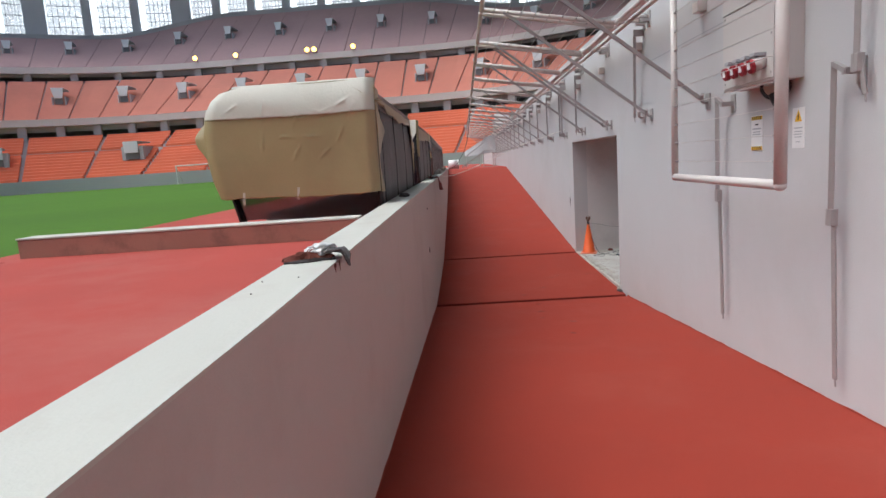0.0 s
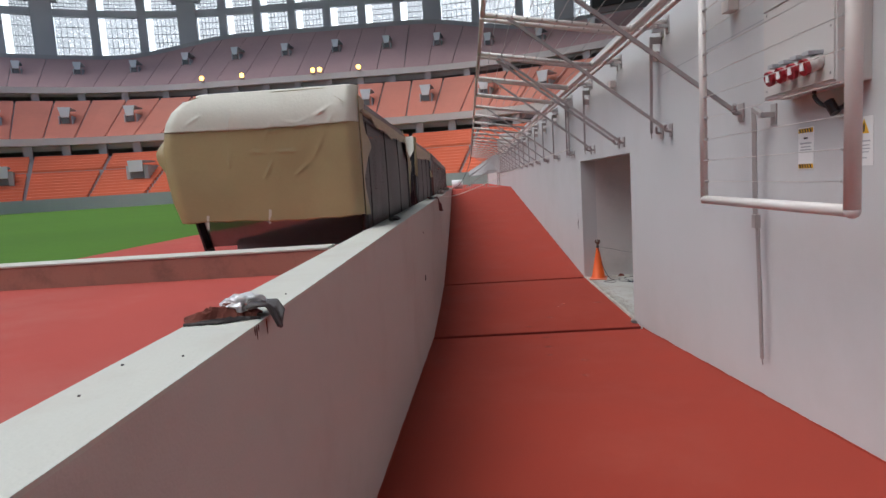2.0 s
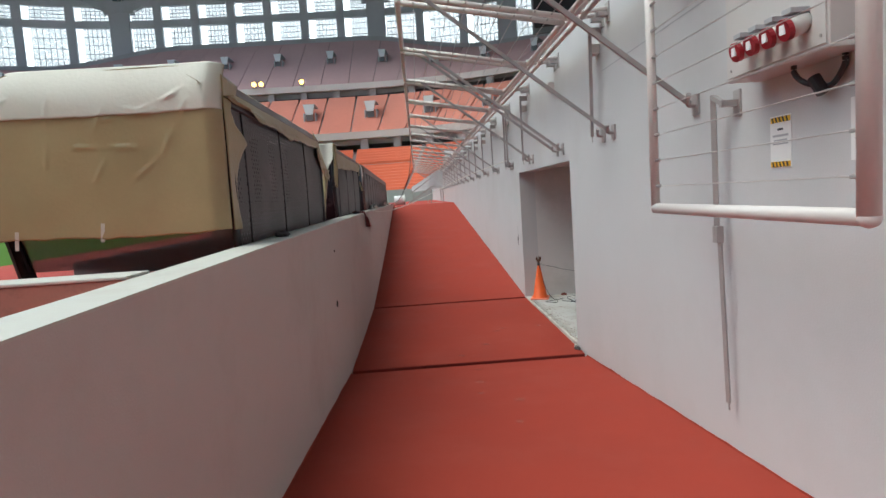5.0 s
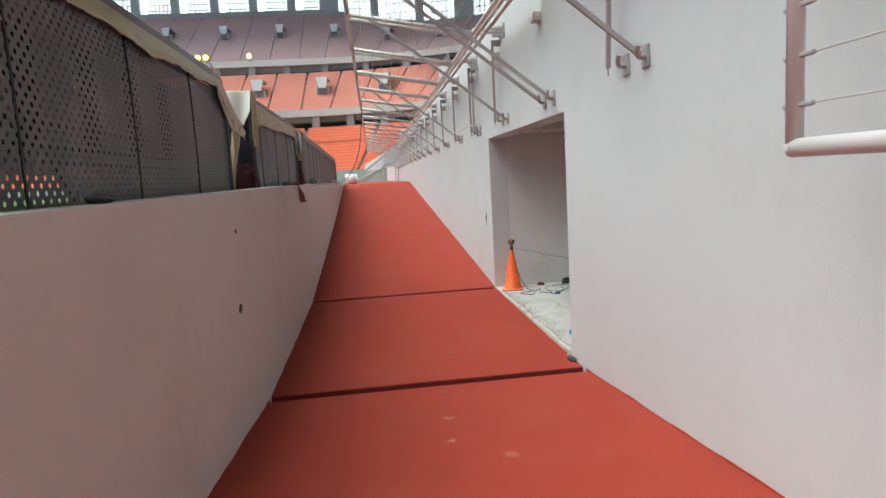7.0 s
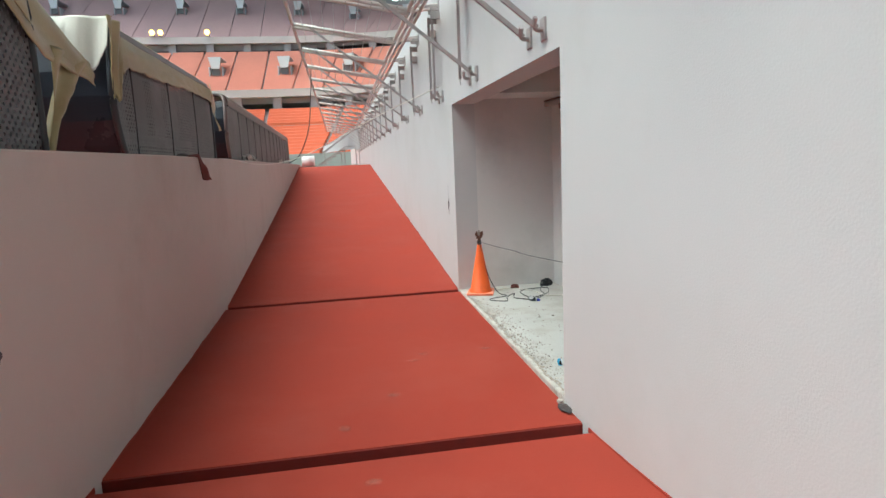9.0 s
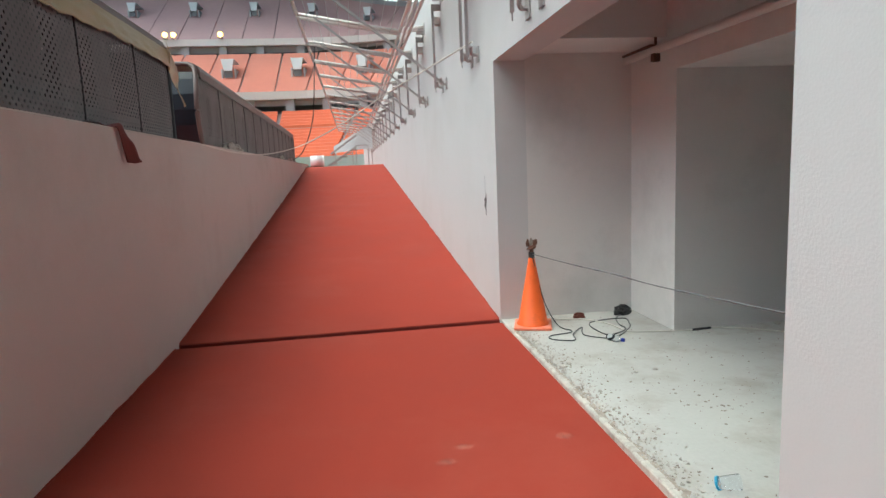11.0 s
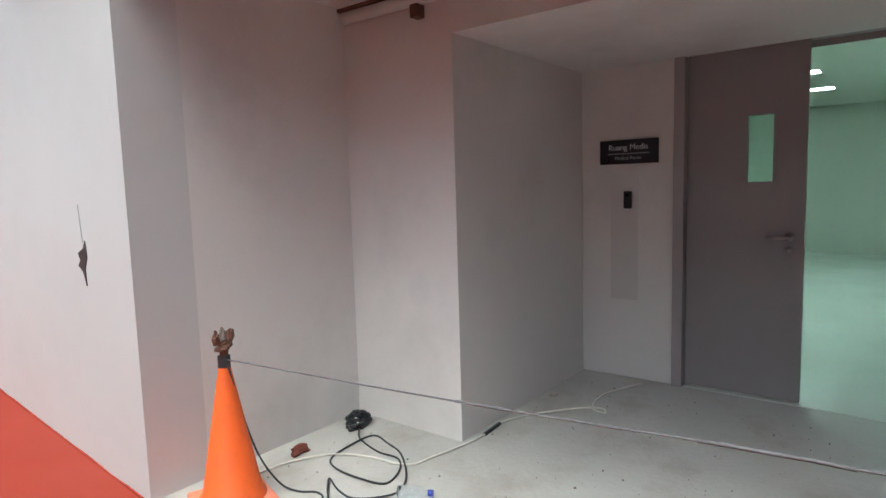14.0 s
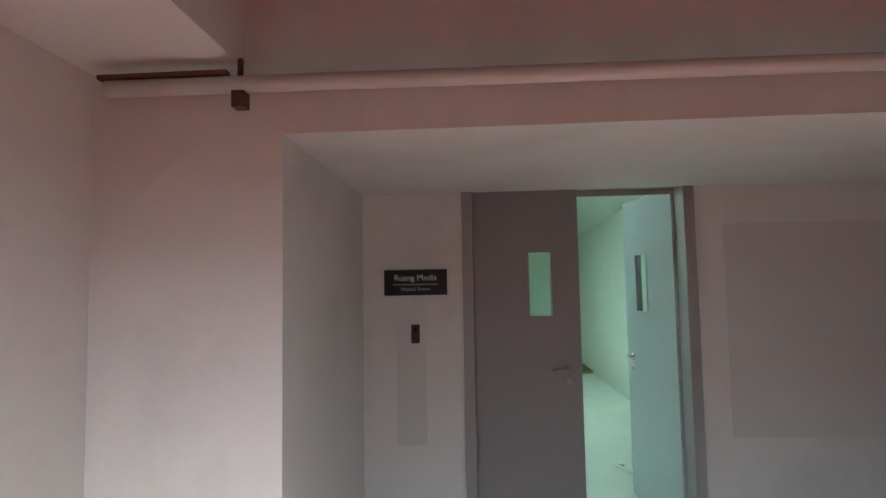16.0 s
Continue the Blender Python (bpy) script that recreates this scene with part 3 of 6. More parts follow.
def dugout(y0, y1, label, joints, deep, roof_mat, roof_label, end_mat):
    d = thing("dugout", label, "dugout", "team dugouts along the pitch", at=(0, 0, DZ0))
    edges = [y0] + joints + [y1]
    heights = [0.0, 0.2, 0.4, 0.6, 0.8, 0.95, 1.02]
    for i, (a, b) in enumerate(zip(edges, edges[1:])):
        bm = bmesh.new()
        rows = []
        for z in heights:
            x = between([(q, p) for p, q in BACK], z) + 0.006 * math.sin(3.1 * z)
            ya = a + 0.01 + (end_rake(z, deep) if i == 0 else 0)
            rows.append([bm.verts.new((x, ya + (b - 0.01 - ya) * f, z)) for f in (0, 0.5, 1)])
        for p, q in zip(rows, rows[1:]):
            for k in range(2):
                bm.faces.new((p[k], p[k + 1], q[k + 1], q[k]))
        bmesh.ops.recalc_face_normals(bm, faces=bm.faces)
        bmesh.ops.solidify(bm, geom=list(bm.faces), thickness=0.002)
        part("back_panel", bm, PERF_HOLES, d)
    for y in joints:
        bm = bmesh.new()
        tube(bm, [(x + 0.007, y, z) for x, z in BACK], 0.007, 5)
        part("panel_joint", bm, BLACK, d)
    bm = bmesh.new()
    sheet(bm, lambda u, v: Vector((between([(k, p[0]) for k, p in enumerate(ROOF_LINE)], v * 8), y0 + (y1 - y0) * u, between([(k, p[1]) for k, p in enumerate(ROOF_LINE)], v * 8))), 6, 16, 0.02)
    part("canopy", bm, roof_mat, d, roof_label, True)
    for y, way in ((y0, 1), (y1, 0)):
        bm = bmesh.new()
        tube(bm, smooth_path([(x, y + way * end_rake(z, deep), z) for x, z in [(-0.9, 0.13 * k) for k in range(8)] + ROOF_LINE + FRONT], 3), 0.03, 8)
        part("end_hoop", bm, RAIL_DARK if roof_mat is MILKY else BLACK, d, "dark rounded end frame", True)
        bm = bmesh.new()
        rows = [[bm.verts.new((xa + (xb - xa) * f, y + way * end_rake(z, deep) + 0.02 * way, z)) for f in (0, 0.33, 0.66, 1)] for xa, xb, z in [(-0.9, between(FRONT_X, z), z) for z in (-0.03, 0.2, 0.4, 0.6, 0.8, 1.0, 1.1)]]
        for p, q in zip(rows, rows[1:]):
            for k in range(3):
                bm.faces.new((p[k], p[k + 1], q[k + 1], q[k]))
        bmesh.ops.solidify(bm, geom=list(bm.faces), thickness=0.01)
        part("end_panel", bm, end_mat, d, "smoked acrylic end panel")
    bm = bmesh.new()
    prism(bm, [(-0.888, 1.05), (-0.882, 1.13), (-0.915, 1.2), (-0.975, 1.23), (-1.04, 1.235), (-1.04, 1.2), (-0.93, 1.12), (-0.9, 1.05)], "y", y0, y1)
    part("roof_rail", bm, RAIL_DARK, d, "dull red-brown edge rail")
    # shadow line below the rail, drawn as a thin black rod
    part("rail_shade_line", rods(((-0.893, y0, 1.035), (-0.893, y1, 1.035), 0.016), seg=6), BLACK, d, "black rod drawing the shadow line under the rail")
    part("floor_plinth", boxes((-2.2, -0.9, y0 + 0.3, y1 - 0.1, -0.1, 0.0)), CONCRETE, d)
    part("bench", boxes((-1.5, -1.15, y0 + 0.2, y1 - 0.2, 0.3, 0.36), bevel=0.02), BLACK, d, "black bench beam")
    for i in range(int((y1 - y0 - 0.5) / 0.66)):
        ya = y0 + 0.3 + 0.66 * i
        part("seat", boxes((-1.58, -1.12, ya, ya + 0.46, 0.37, 0.47), (-1.22, -1.12, ya + 0.02, ya + 0.44, 0.47, 0.98), bevel=0.02), BLACK, d, "black bucket seat")
    bm = bmesh.new()
    bar(bm, (-2.39, y0 - 0.03, 0.24), (-2.31, y0 - 0.03, -0.1), 0.16, 0.02)
    part("end_trim", bm, BLACK, d, "black raked end trim")
    return d


RAIL_DARK = mat("dull_brown_rail", (0.13, 0.085, 0.078), 0.4, 0.15, 4, 60, 0.05)
HAZY = mat("hazy_grey_acrylic", (0.5, 0.49, 0.5), 0.2, 0.2, 1.5, 30, 0.0)
b = HAZY.node_tree.nodes["Principled BSDF"]
b.inputs["Alpha"].default_value = 0.85
MILKY = mat("milky_canopy_sheet", (0.6, 0.62, 0.64), 0.25, 0.08, 1.5, 30, 0.0)
SMOKE = mat("smoked_acrylic", (0.04, 0.048, 0.065), 0.3, 0.2, 2, 40, 0.0)


def perforated():
    """Charcoal sheet with staggered round holes."""
    m = PERF.copy()
    m.name = "perforated_metal"
    t = m.node_tree
    n, l = t.nodes, t.links
    co, sep = n.new("ShaderNodeTexCoord"), n.new("ShaderNodeSeparateXYZ")
    l.new(co.outputs["Object"], sep.inputs[0])

    def math_node(op, a, b=None):
        k = n.new("ShaderNodeMath")
        k.operation = op
        for i, v in enumerate((a, b)):
            if v is None:
                continue
            if isinstance(v, (int, float)):
                k.inputs[i].default_value = v
            else:
                l.new(v, k.inputs[i])
        return k.outputs[0]
    u = math_node("MULTIPLY", sep.outputs[1], 1 / 0.066)
    v = math_node("MULTIPLY", sep.outputs[2], 1 / 0.066)
    a, b = math_node("ADD", u, v), math_node("SUBTRACT", u, v)
    fa = math_node("SUBTRACT", math_node("FRACT", a), 0.5)
    fb = math_node("SUBTRACT", math_node("FRACT", b), 0.5)
    d2 = math_node("ADD", math_node("MULTIPLY", fa, fa), math_node("MULTIPLY", fb, fb))
    hole = math_node("LESS_THAN", d2, 0.058)
    tr, mx = n.new("ShaderNodeBsdfTransparent"), n.new("ShaderNodeMixShader")
    l.new(hole, mx.inputs[0])
    l.new(n["Principled BSDF"].outputs[0], mx.inputs[1])
    l.new(tr.outputs[0], mx.inputs[2])
    l.new(mx.outputs[0], n["Material Output"].inputs["Surface"])
    return m


PERF_HOLES = perforated()
dugout(7.44, 11.3, "charcoal dugout with perforated back, half wrapped in tarpaulin", [7.8, 9.0, 10.22], 0.0, SMOKE, "smoked curved canopy", HAZY)
dugout(12.85, 16.55, "charcoal dugout with perforated back under a tarpaulin", [13.1, 14.3, 15.5], 0.25, SMOKE, "smoked curved canopy", SMOKE)
D3 = dugout(18.0, 33.2, "long uncovered charcoal dugout with rounded end", [19.2 + 1.2 * k for k in range(12)], 0.3, MILKY, "milky curved canopy", SMOKE)

D3.matrix_basis = pose(-0.9, 18.0, 0, 0, 0, 0.9) @ pose(0.9, -18.0, DZ0)


def ragged(y, seed):
    return noise.fractal(Vector((y * 3.7, seed, 0.3)), 1.0, 2.0, 4)


CREASES = [[(-1.06, 2.0), (-1.13, 1.88), (-1.24, 1.66), (-1.43, 1.5)], [(-1.08, 2.08), (-1.3, 1.93), (-1.6, 1.89)], [(-1.15, 2.03), (-1.38, 1.94), (-1.5, 1.97)],
           [(-1.58, 1.98), (-1.66, 1.82)], [(-1.93, 2.08), (-1.96, 1.85), (-1.975, 1.62)], [(-1.6, 1.64), (-1.68, 1.5)], [(-1.4, 1.71), (-1.78, 1.73)], [(-2.2, 2.06), (-2.33, 1.98)]]


def crease(x, z):
    """Height of the pulled folds over the end of the first dugout."""
    out = 0.0
    for line in CREASES:
        near = 9.0
        for (xa, za), (xb, zb) in zip(line, line[1:]):
            dx, dz = xb - xa, zb - za
            k = max(0.0, min(1.0, ((x - xa) * dx + (z - za) * dz) / (dx * dx + dz * dz)))
            near = min(near, math.hypot(x - xa - k * dx, z - za - k * dz))
        out += 0.0085 * math.exp(-(near / 0.011) ** 2) * (0.55 + 0.45 * math.sin(23 * x + 17 * z))
    return out


def roof_sheet(t, y0, y1, low, seed):
    """The cloth over a roof: a ragged hand down the back, over the top, down the front."""
    line = [(-0.872, 1.06), (-0.885, 1.14)] + [(x + 0.02 * (x + 1.7), z + 0.055) for x, z in ROOF_LINE[1:]] + [(x - 0.025, z) for x, z in FRONT[:3]]
    n = len(line) - 1

    def over(u, v):
        y = y0 + (y1 - y0) * u
        if v < 0.22:
            k = v / 0.22
            zb = between(low, y) + 0.03 + 0.022 * ragged(y, seed)
            return Vector((-0.868 + 0.01 * noise.noise(Vector((y * 4, k * 3, seed))) + 0.012 * (1 - k), y, zb + (DZ0 + 1.06 - zb) * k))
        q = (v - 0.22) / 0.78 * n
        i = min(int(q), n - 1)
        f = q - i
        w = 0.012 * noise.noise(Vector((y * 1.6, q * 0.7, seed)))
        return Vector((line[i][0] * (1 - f) + line[i + 1][0] * f, y, DZ0 + line[i][1] * (1 - f) + line[i + 1][1] * f + w))
    bm = bmesh.new()
    sheet(bm, over, 130, 44, 0.004)
    part("roof_sheet", bm, TARP, t, "", True)


def end_face(y0, seed):
    """Places on the cloth hung over a dugout's near end, rolled into the roof and into the back."""
    def place(u, z, out=0.0):
        top = DZ0 + 1.285
        xl = between(FRONT_X, min(z - DZ0 - 0.05, 1.215)) - 0.055
        x = -0.868 + (xl + 0.868) * u
        roll = 0.13 * (1 - min(1, (top - z) / 0.34)) ** 2 + 0.09 * (1 - min(1, (-0.868 - x) / 0.1)) ** 2 + 0.05 * max(0, (u - 0.93) / 0.07) ** 2
        slack = 0.022 * noise.noise(Vector((x * 1.7, z * 1.3, seed))) + 0.006 * noise.noise(Vector((x * 6, z * 4, seed)))
        return Vector((x, y0 + roll - slack - crease(x, z) - out - 0.05 * max(0, DZ0 + 1.0 - z), z))
    return place


TARP_Y = 7.2
tarp = thing("tarpaulin", "cream tarpaulin draped over the first dugout", "tarpaulin", "tarpaulins over the dugouts")
roof_sheet(tarp, TARP_Y + 0.1, 11.25, [(7.3, 1.99), (7.5, 2.03), (7.85, 2.0), (8.2, 1.93), (8.8, 1.94), (9.3, 1.9), (9.8, 1.93), (10.3, 1.93), (10.95, 1.95), (11.25, 1.8)], 1.0)
face = end_face(TARP_Y, 1.0)
bm = bmesh.new()
sheet(bm, lambda u, v: face(u, DZ0 + 1.285 - (1.095 + 0.015 * math.sin(5 * u) + 0.012 * ragged(u * 2, 4.0)) * v), 120, 84, 0.004)
part("end_sheet", bm, TARP, tarp, "", True)
# sky light on the rolled upper edge is put into a pale strip
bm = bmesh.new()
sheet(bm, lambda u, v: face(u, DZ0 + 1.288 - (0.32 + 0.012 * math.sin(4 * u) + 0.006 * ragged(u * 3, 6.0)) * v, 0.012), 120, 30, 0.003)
part("sky_lit_strip", bm, TARP_TOP, tarp, "pale strip with the sky light on the top edge in its colour", True)
TEAR = [(1.14, 7.4), (1.3, 7.44), (1.5, 7.5), (1.6, 7.54), (1.67, 7.6), (1.74, 7.72), (1.79, 7.62), (1.85, 7.44), (1.93, 7.4), (2.0, 7.46), (2.06, 7.62), (2.15, 7.7)]


def back_flap(u, v):
    z = 1.14 + 1.02 * u
    ya = TARP_Y + 0.085
    return Vector((-0.864 + 0.02 * math.sin(9 * u + 2) * v, ya + (between(TEAR, z) + 0.02 * ragged(z, 9.0) - ya) * v, z))


bm = bmesh.new()
sheet(bm, back_flap, 60, 10, 0.004)
part("edge_flap", bm, TARP, tarp, "torn flap at the back corner", True)


def front_billow(u, v):
    z = 2.02 - (0.7 - 0.06 * v) * u
    flare = math.sin(math.pi * min(1.0, 0.1 + 0.8 * u)) ** 1.3 if u < 0.9 else 0.45 - 2.0 * (u - 0.9)
    return Vector((between(FRONT_X, z - DZ0) - 0.03 - 0.24 * v * flare, TARP_Y + 0.04 + 0.3 * v, z + 0.12 * v * u))


bm = bmesh.new()
sheet(bm, front_billow, 24, 16, 0.004)
part("front_flap", bm, TARP, tarp, "loose billowing flap on the pitch side", True)
for x, z in ((-2.2, 1.17), (-1.66, 1.19)):
    bm = boxes((-0.012, 0.012, -0.003, 0.0, -0.07, 0.05))
    tab = part("tape", bm, TARP_TOP, tarp, "pale tape tab at the hem")
    tab.matrix_basis = pose(x, TARP_Y - 0.035, z, 0, 6, 0)


def sagging_tail(u, v):
    y = 10.95 + 1.35 * u
    hi = between([(10.95, 2.2), (11.2, 2.13), (11.5, 2.02), (12.0, 1.84), (12.3, 1.76)], y)
    lo = between([(10.95, 1.9), (11.2, 1.75), (11.4, 1.67), (12.1, 1.62), (12.3, 1.6)], y) + 0.02 * ragged(y, 3.0)
    return Vector((-0.855 - 0.06 * u + 0.05 * math.sin(7 * v + 4 * u) * v * (1 - v) - 0.04 * v * (1 - 0.5 * u), y, lo + (hi - lo) * v))


bm = bmesh.new()
sheet(bm, sagging_tail, 26, 12, 0.004)
part("sagging_tail", bm, TARP, tarp, "", True)


def hanging_tail(u, v):
    ya, yb = 11.55 - 0.2 * u, 12.2 - 0.78 * u ** 0.8 + 0.05 * ragged(u * 1.3, 8.0)
    return Vector((-0.9 + 0.03 * math.sin(8 * v + 3 * u) - 0.03 * v, ya + (max(yb, ya + 0.05) - ya) * v, 1.76 - 0.7 * u))


bm = bmesh.new()
sheet(bm, hanging_tail, 30, 10, 0.004)
part("hanging_tail", bm, TARP, tarp, "twisted strip hanging to the parapet", True)

tarp = thing("tarpaulin", "cream tarpaulin draped over the second dugout", "tarpaulin", "tarpaulins over the dugouts")
roof_sheet(tarp, 12.8, 16.6, [(12.8, 1.72), (12.95, 1.8), (13.75, 1.81), (15.0, 1.86), (16.0, 1.88), (16.5, 1.86)], 2.0)


def pale_end(u, v):
    x = -0.88 - 0.45 * u
    return Vector((x, 12.66 - 0.1 * v + 0.02 * math.sin(9 * u), 2.2 - (0.06 + 0.4 * max(0.0, 1 - abs(u - 0.3) / 0.6) + 0.03 * ragged(u * 2, 2.0)) * v))


bm = bmesh.new()
sheet(bm, pale_end, 40, 14, 0.004)
part("end_sheet", bm, TARP_TOP, tarp, "pale end cloth", True)


def corner_rag(u, v):
    return Vector((-0.862 + 0.02 * math.sin(11 * v + 5 * u), 12.55 + (0.38 - 0.3 * u) * v + 0.03 * u, 2.19 - 0.66 * u + 0.05 * ragged(v * 2 + u, 5.0) * u))


bm = bmesh.new()
sheet(bm, corner_rag, 26, 10, 0.004)
part("corner_rag", bm, TARP, tarp, "torn cloth at the near corner", True)


def far_tail(u, v):
    hi = between([(0.0, 16.85), (0.4, 17.05), (1.0, 17.1)], u)
    lo = between([(0.0, 16.5), (0.45, 16.52), (1.0, 17.02)], u) + 0.04 * ragged(u, 7.0) * u
    return Vector((-0.866 - 0.05 * v + 0.02 * math.sin(8 * u), lo + (hi - lo) * v, 2.16 - 0.64 * u - 0.12 * v * (1 - u)))


bm = bmesh.new()
sheet(bm, far_tail, 26, 8, 0.004)
part("hanging_tail", bm, TARP, tarp, "", True)

# ---------------- hinged barrier frames on the wall ----------------
HX_, HZ, PITCH = 1.98, 2.97, 2.105          # hinge line, and the step from frame to frame
NODE = 7.32


def barrier_panel(y, near_out, far_out):
    """A pipe frame with taut wires on the hinge rails, swung out level over the ramp. Origin on the hinge.
    Its two stays are either propped out to the frame or left hanging down the wall."""
    p = thing("hinged_barrier", "white pipe barrier frame with wires, swung out over the ramp", "barrier", "hinged barrier frames", (HX_, y, HZ))
    Lp, rise = 1.68, 0.29
    a, b = 0.1, PITCH - 0.1

    def at(x, yy, dz=0.0):
        return (-x, yy, rise * x / Lp + dz)
    for yy in (a, b):
        part("side_pipe", rods((at(0, yy), at(Lp, yy), 0.03), seg=12), STEEL_W, p, "", True)
        part("hinge_arm", rods(((-0.02, yy, 0.035), (0.4, yy, 0.06), 0.024)), STEEL_W, p, "", True)
        bm = boxes((0.3, 0.42, yy - 0.035, yy + 0.035, -0.01, 0.03))
        box(bm, 0.405, 0.419, yy - 0.05, yy + 0.05, -0.07, 0.12)
        part("hinge_bracket", bm, STEEL_G, p)
    part("end_pipe", rods((at(Lp, a - 0.03), at(Lp, b + 0.03), 0.03), seg=12), STEEL_W, p, "", True)
    part("inner_pipe", rods((at(0, a), at(0, b), 0.03), seg=12), STEEL_W, p, "", True)
    for k in range(9):
        x = 0.16 + 0.17 * k
        part("wire", rods((at(x, a + 0.02), at(x, b - 0.02), 0.0035), seg=5), WIRE, p)
        part("wire_stud", rods((at(x, a - 0.045), at(x, a + 0.06), 0.009), seg=6), STEEL_G, p)
        part("wire_stud", rods((at(x, b + 0.045), at(x, b - 0.06), 0.009), seg=6), STEEL_G, p)
    part("hinge_rail", rods(((0.1, 0.0, 0.04), (0.1, PITCH, 0.04), 0.026), seg=12), STEEL_W, p, "", True)
    part("top_rail", rods(((0.18, 0.0, 0.02), (0.18, PITCH, 0.02), 0.026), seg=12), STEEL_W, p, "", True)
    for yy, out, way in ((a + 0.06, near_out, 1), (b - 0.06, far_out, -1)):
        foot = (0.36, yy, -1.16)
        if out:
            bm = bmesh.new()
            bar(bm, at(1.41, yy, -0.02), foot, 0.026, 0.034)
            part("stay", bm, STEEL_G, p)
        else:
            bm = bmesh.new()
            bar(bm, (0.31, yy + 0.03, -0.04), (0.33, yy + 0.16, -1.16), 0.034, 0.042)
            part("hanging_stay", bm, STEEL_G, p)
            part("stay_pin", rods(((0.33, yy + 0.16, -1.16), (0.335, yy + 0.17, -1.22), 0.006), seg=6), STEEL_G, p)
            part("stay_hook", boxes((0.29, 0.42, yy - 0.01, yy + 0.03, -0.13, -0.05)), STEEL_G, p)
        bm = bmesh.new()
        tube(bm, smooth_path([(0.33, yy - 0.05, -1.1), (0.34, yy, -1.15), (0.37, yy + 0.02, -1.17), (0.41, yy + 0.02, -1.17)], 4), 0.018, 6)
        box(bm, 0.405, 0.419, yy - 0.03, yy + 0.07, -1.24, -1.09)
        part("stay_bracket", bm, STEEL_G, p)
    part("junction_box", boxes((0.33, 0.419, 0.22, 0.36, -0.3, -0.2), bevel=0.006), STEEL_W, p)
    return p


KINDS = {}
for k in range(20):
    kind = {0: (True, True), 1: (False, True), 2: (True, True), 3: (False, False)}.get(k, (False, True))
    if kind in KINDS:
        copy_thing(KINDS[kind], pose(HX_, NODE + PITCH * k, HZ))
    else:
        KINDS[kind] = barrier_panel(NODE + PITCH * k, *kind)

# the frame by the panel, still folded down, under its length of rail
hang = thing("hinged_barrier", "white pipe barrier frame with wires, folded down the wall", "barrier", "hinged barrier frames", (1.985, 5.34, 1.095))
part("side_pipe", rods(((0, 0, 0), (0, 0, 1.87), 0.04), seg=14), STEEL_W, hang, "", True)
part("side_pipe", rods(((0, 1.93, 0), (0, 1.93, 1.87), 0.03), seg=14), STEEL_W, hang, "", True)
part("end_pipe", rods(((0, 0, 0), (0, 1.93, 0), 0.034), seg=14), STEEL_W, hang, "", True)
for yy in (0, 1.93):
    bm = bmesh.new()
    bmesh.ops.create_uvsphere(bm, u_segments=14, v_segments=8, radius=0.041 if yy == 0 else 0.035, matrix=Matrix.Translation((0, yy, 0)))
    part("corner_weld", bm, STEEL_W, hang, "", True)
part("inner_pipe", rods(((0, -0.038, 1.87), (0, 1.96, 1.87), 0.032), seg=14), STEEL_W, hang, "", True)
part("hinge_rail", rods(((0.1, -3.2, 1.915), (0.1, 1.98, 1.915), 0.026), seg=12), STEEL_W, hang, "", True)
part("top_rail", rods(((0.18, -3.2, 1.895), (0.18, 1.98, 1.895), 0.026), seg=12), STEEL_W, hang, "", True)
for yy in (-0.12, 1.86):
    part("hinge_arm", rods(((-0.02, yy, 1.9), (0.4, yy, 1.935), 0.024)), STEEL_W, hang, "", True)
    part("hinge_bracket", boxes((0.4, 0.414, yy - 0.05, yy + 0.05, 1.8, 2.0)), STEEL_G, hang)
for k in range(10):
    z = 0.15 + 0.17 * k
    part("wire", rods(((0, 0.02, z), (0, 1.9, z), 0.0035), seg=5), WIRE, hang)
    part("wire_stud", rods(((0, 0.03, z), (0, 0.09, z), 0.009), seg=6), STEEL_G, hang)
    part("wire_stud", rods(((0, 1.985, z), (0, 1.84, z), 0.01), seg=6), STEEL_G, hang)

# long stays hanging on the wall, unhooked
def loose_stay(y, z1, zm, z0):
    s = thing("hanging_stay", "grey steel stay in two lengths hanging down the wall", "stay", "struts on the wall", (XR, y, 0))
    bm = bmesh.new()
    bar(bm, (-0.1, 0.0, z1), (-0.085, 0.02, zm), 0.032, 0.028)
    part("upper_bar", bm, STEEL_G, s)
    bm = bmesh.new()
    bar(bm, (-0.08, 0.0, zm + 0.06), (-0.06, -0.03, z0), 0.02, 0.024)
    part("lower_bar", bm, STEEL_G, s)
    part("coupling", boxes((-0.105, -0.06, -0.02, 0.045, zm - 0.05, zm + 0.06), bevel=0.004), STEEL_G, s)
    bm = boxes((-0.115, -0.012, -0.14, -0.1, z1 - 0.09, z1 - 0.05))
    bar(bm, (-0.1, 0.0, z1 - 0.01), (-0.1, -0.13, z1 - 0.07), 0.035, 0.03)
    box(bm, -0.012, 0.0, -0.16, -0.08, z1 - 0.15, z1 + 0.01)
    part("wall_bracket", bm, STEEL_G, s)
    bm = bmesh.new()
    rod(bm, (-0.06, -0.03, z0), (-0.058, -0.035, z0 - 0.05), 0.006, 6)
    part("pin", bm, STEEL_G, s)


loose_stay(7.07, 1.8, 0.9, -0.22)
loose_stay(5.33, 1.84, 0.86, -0.22)
loose_stay(5.12, 2.55, 1.8, 1.62)

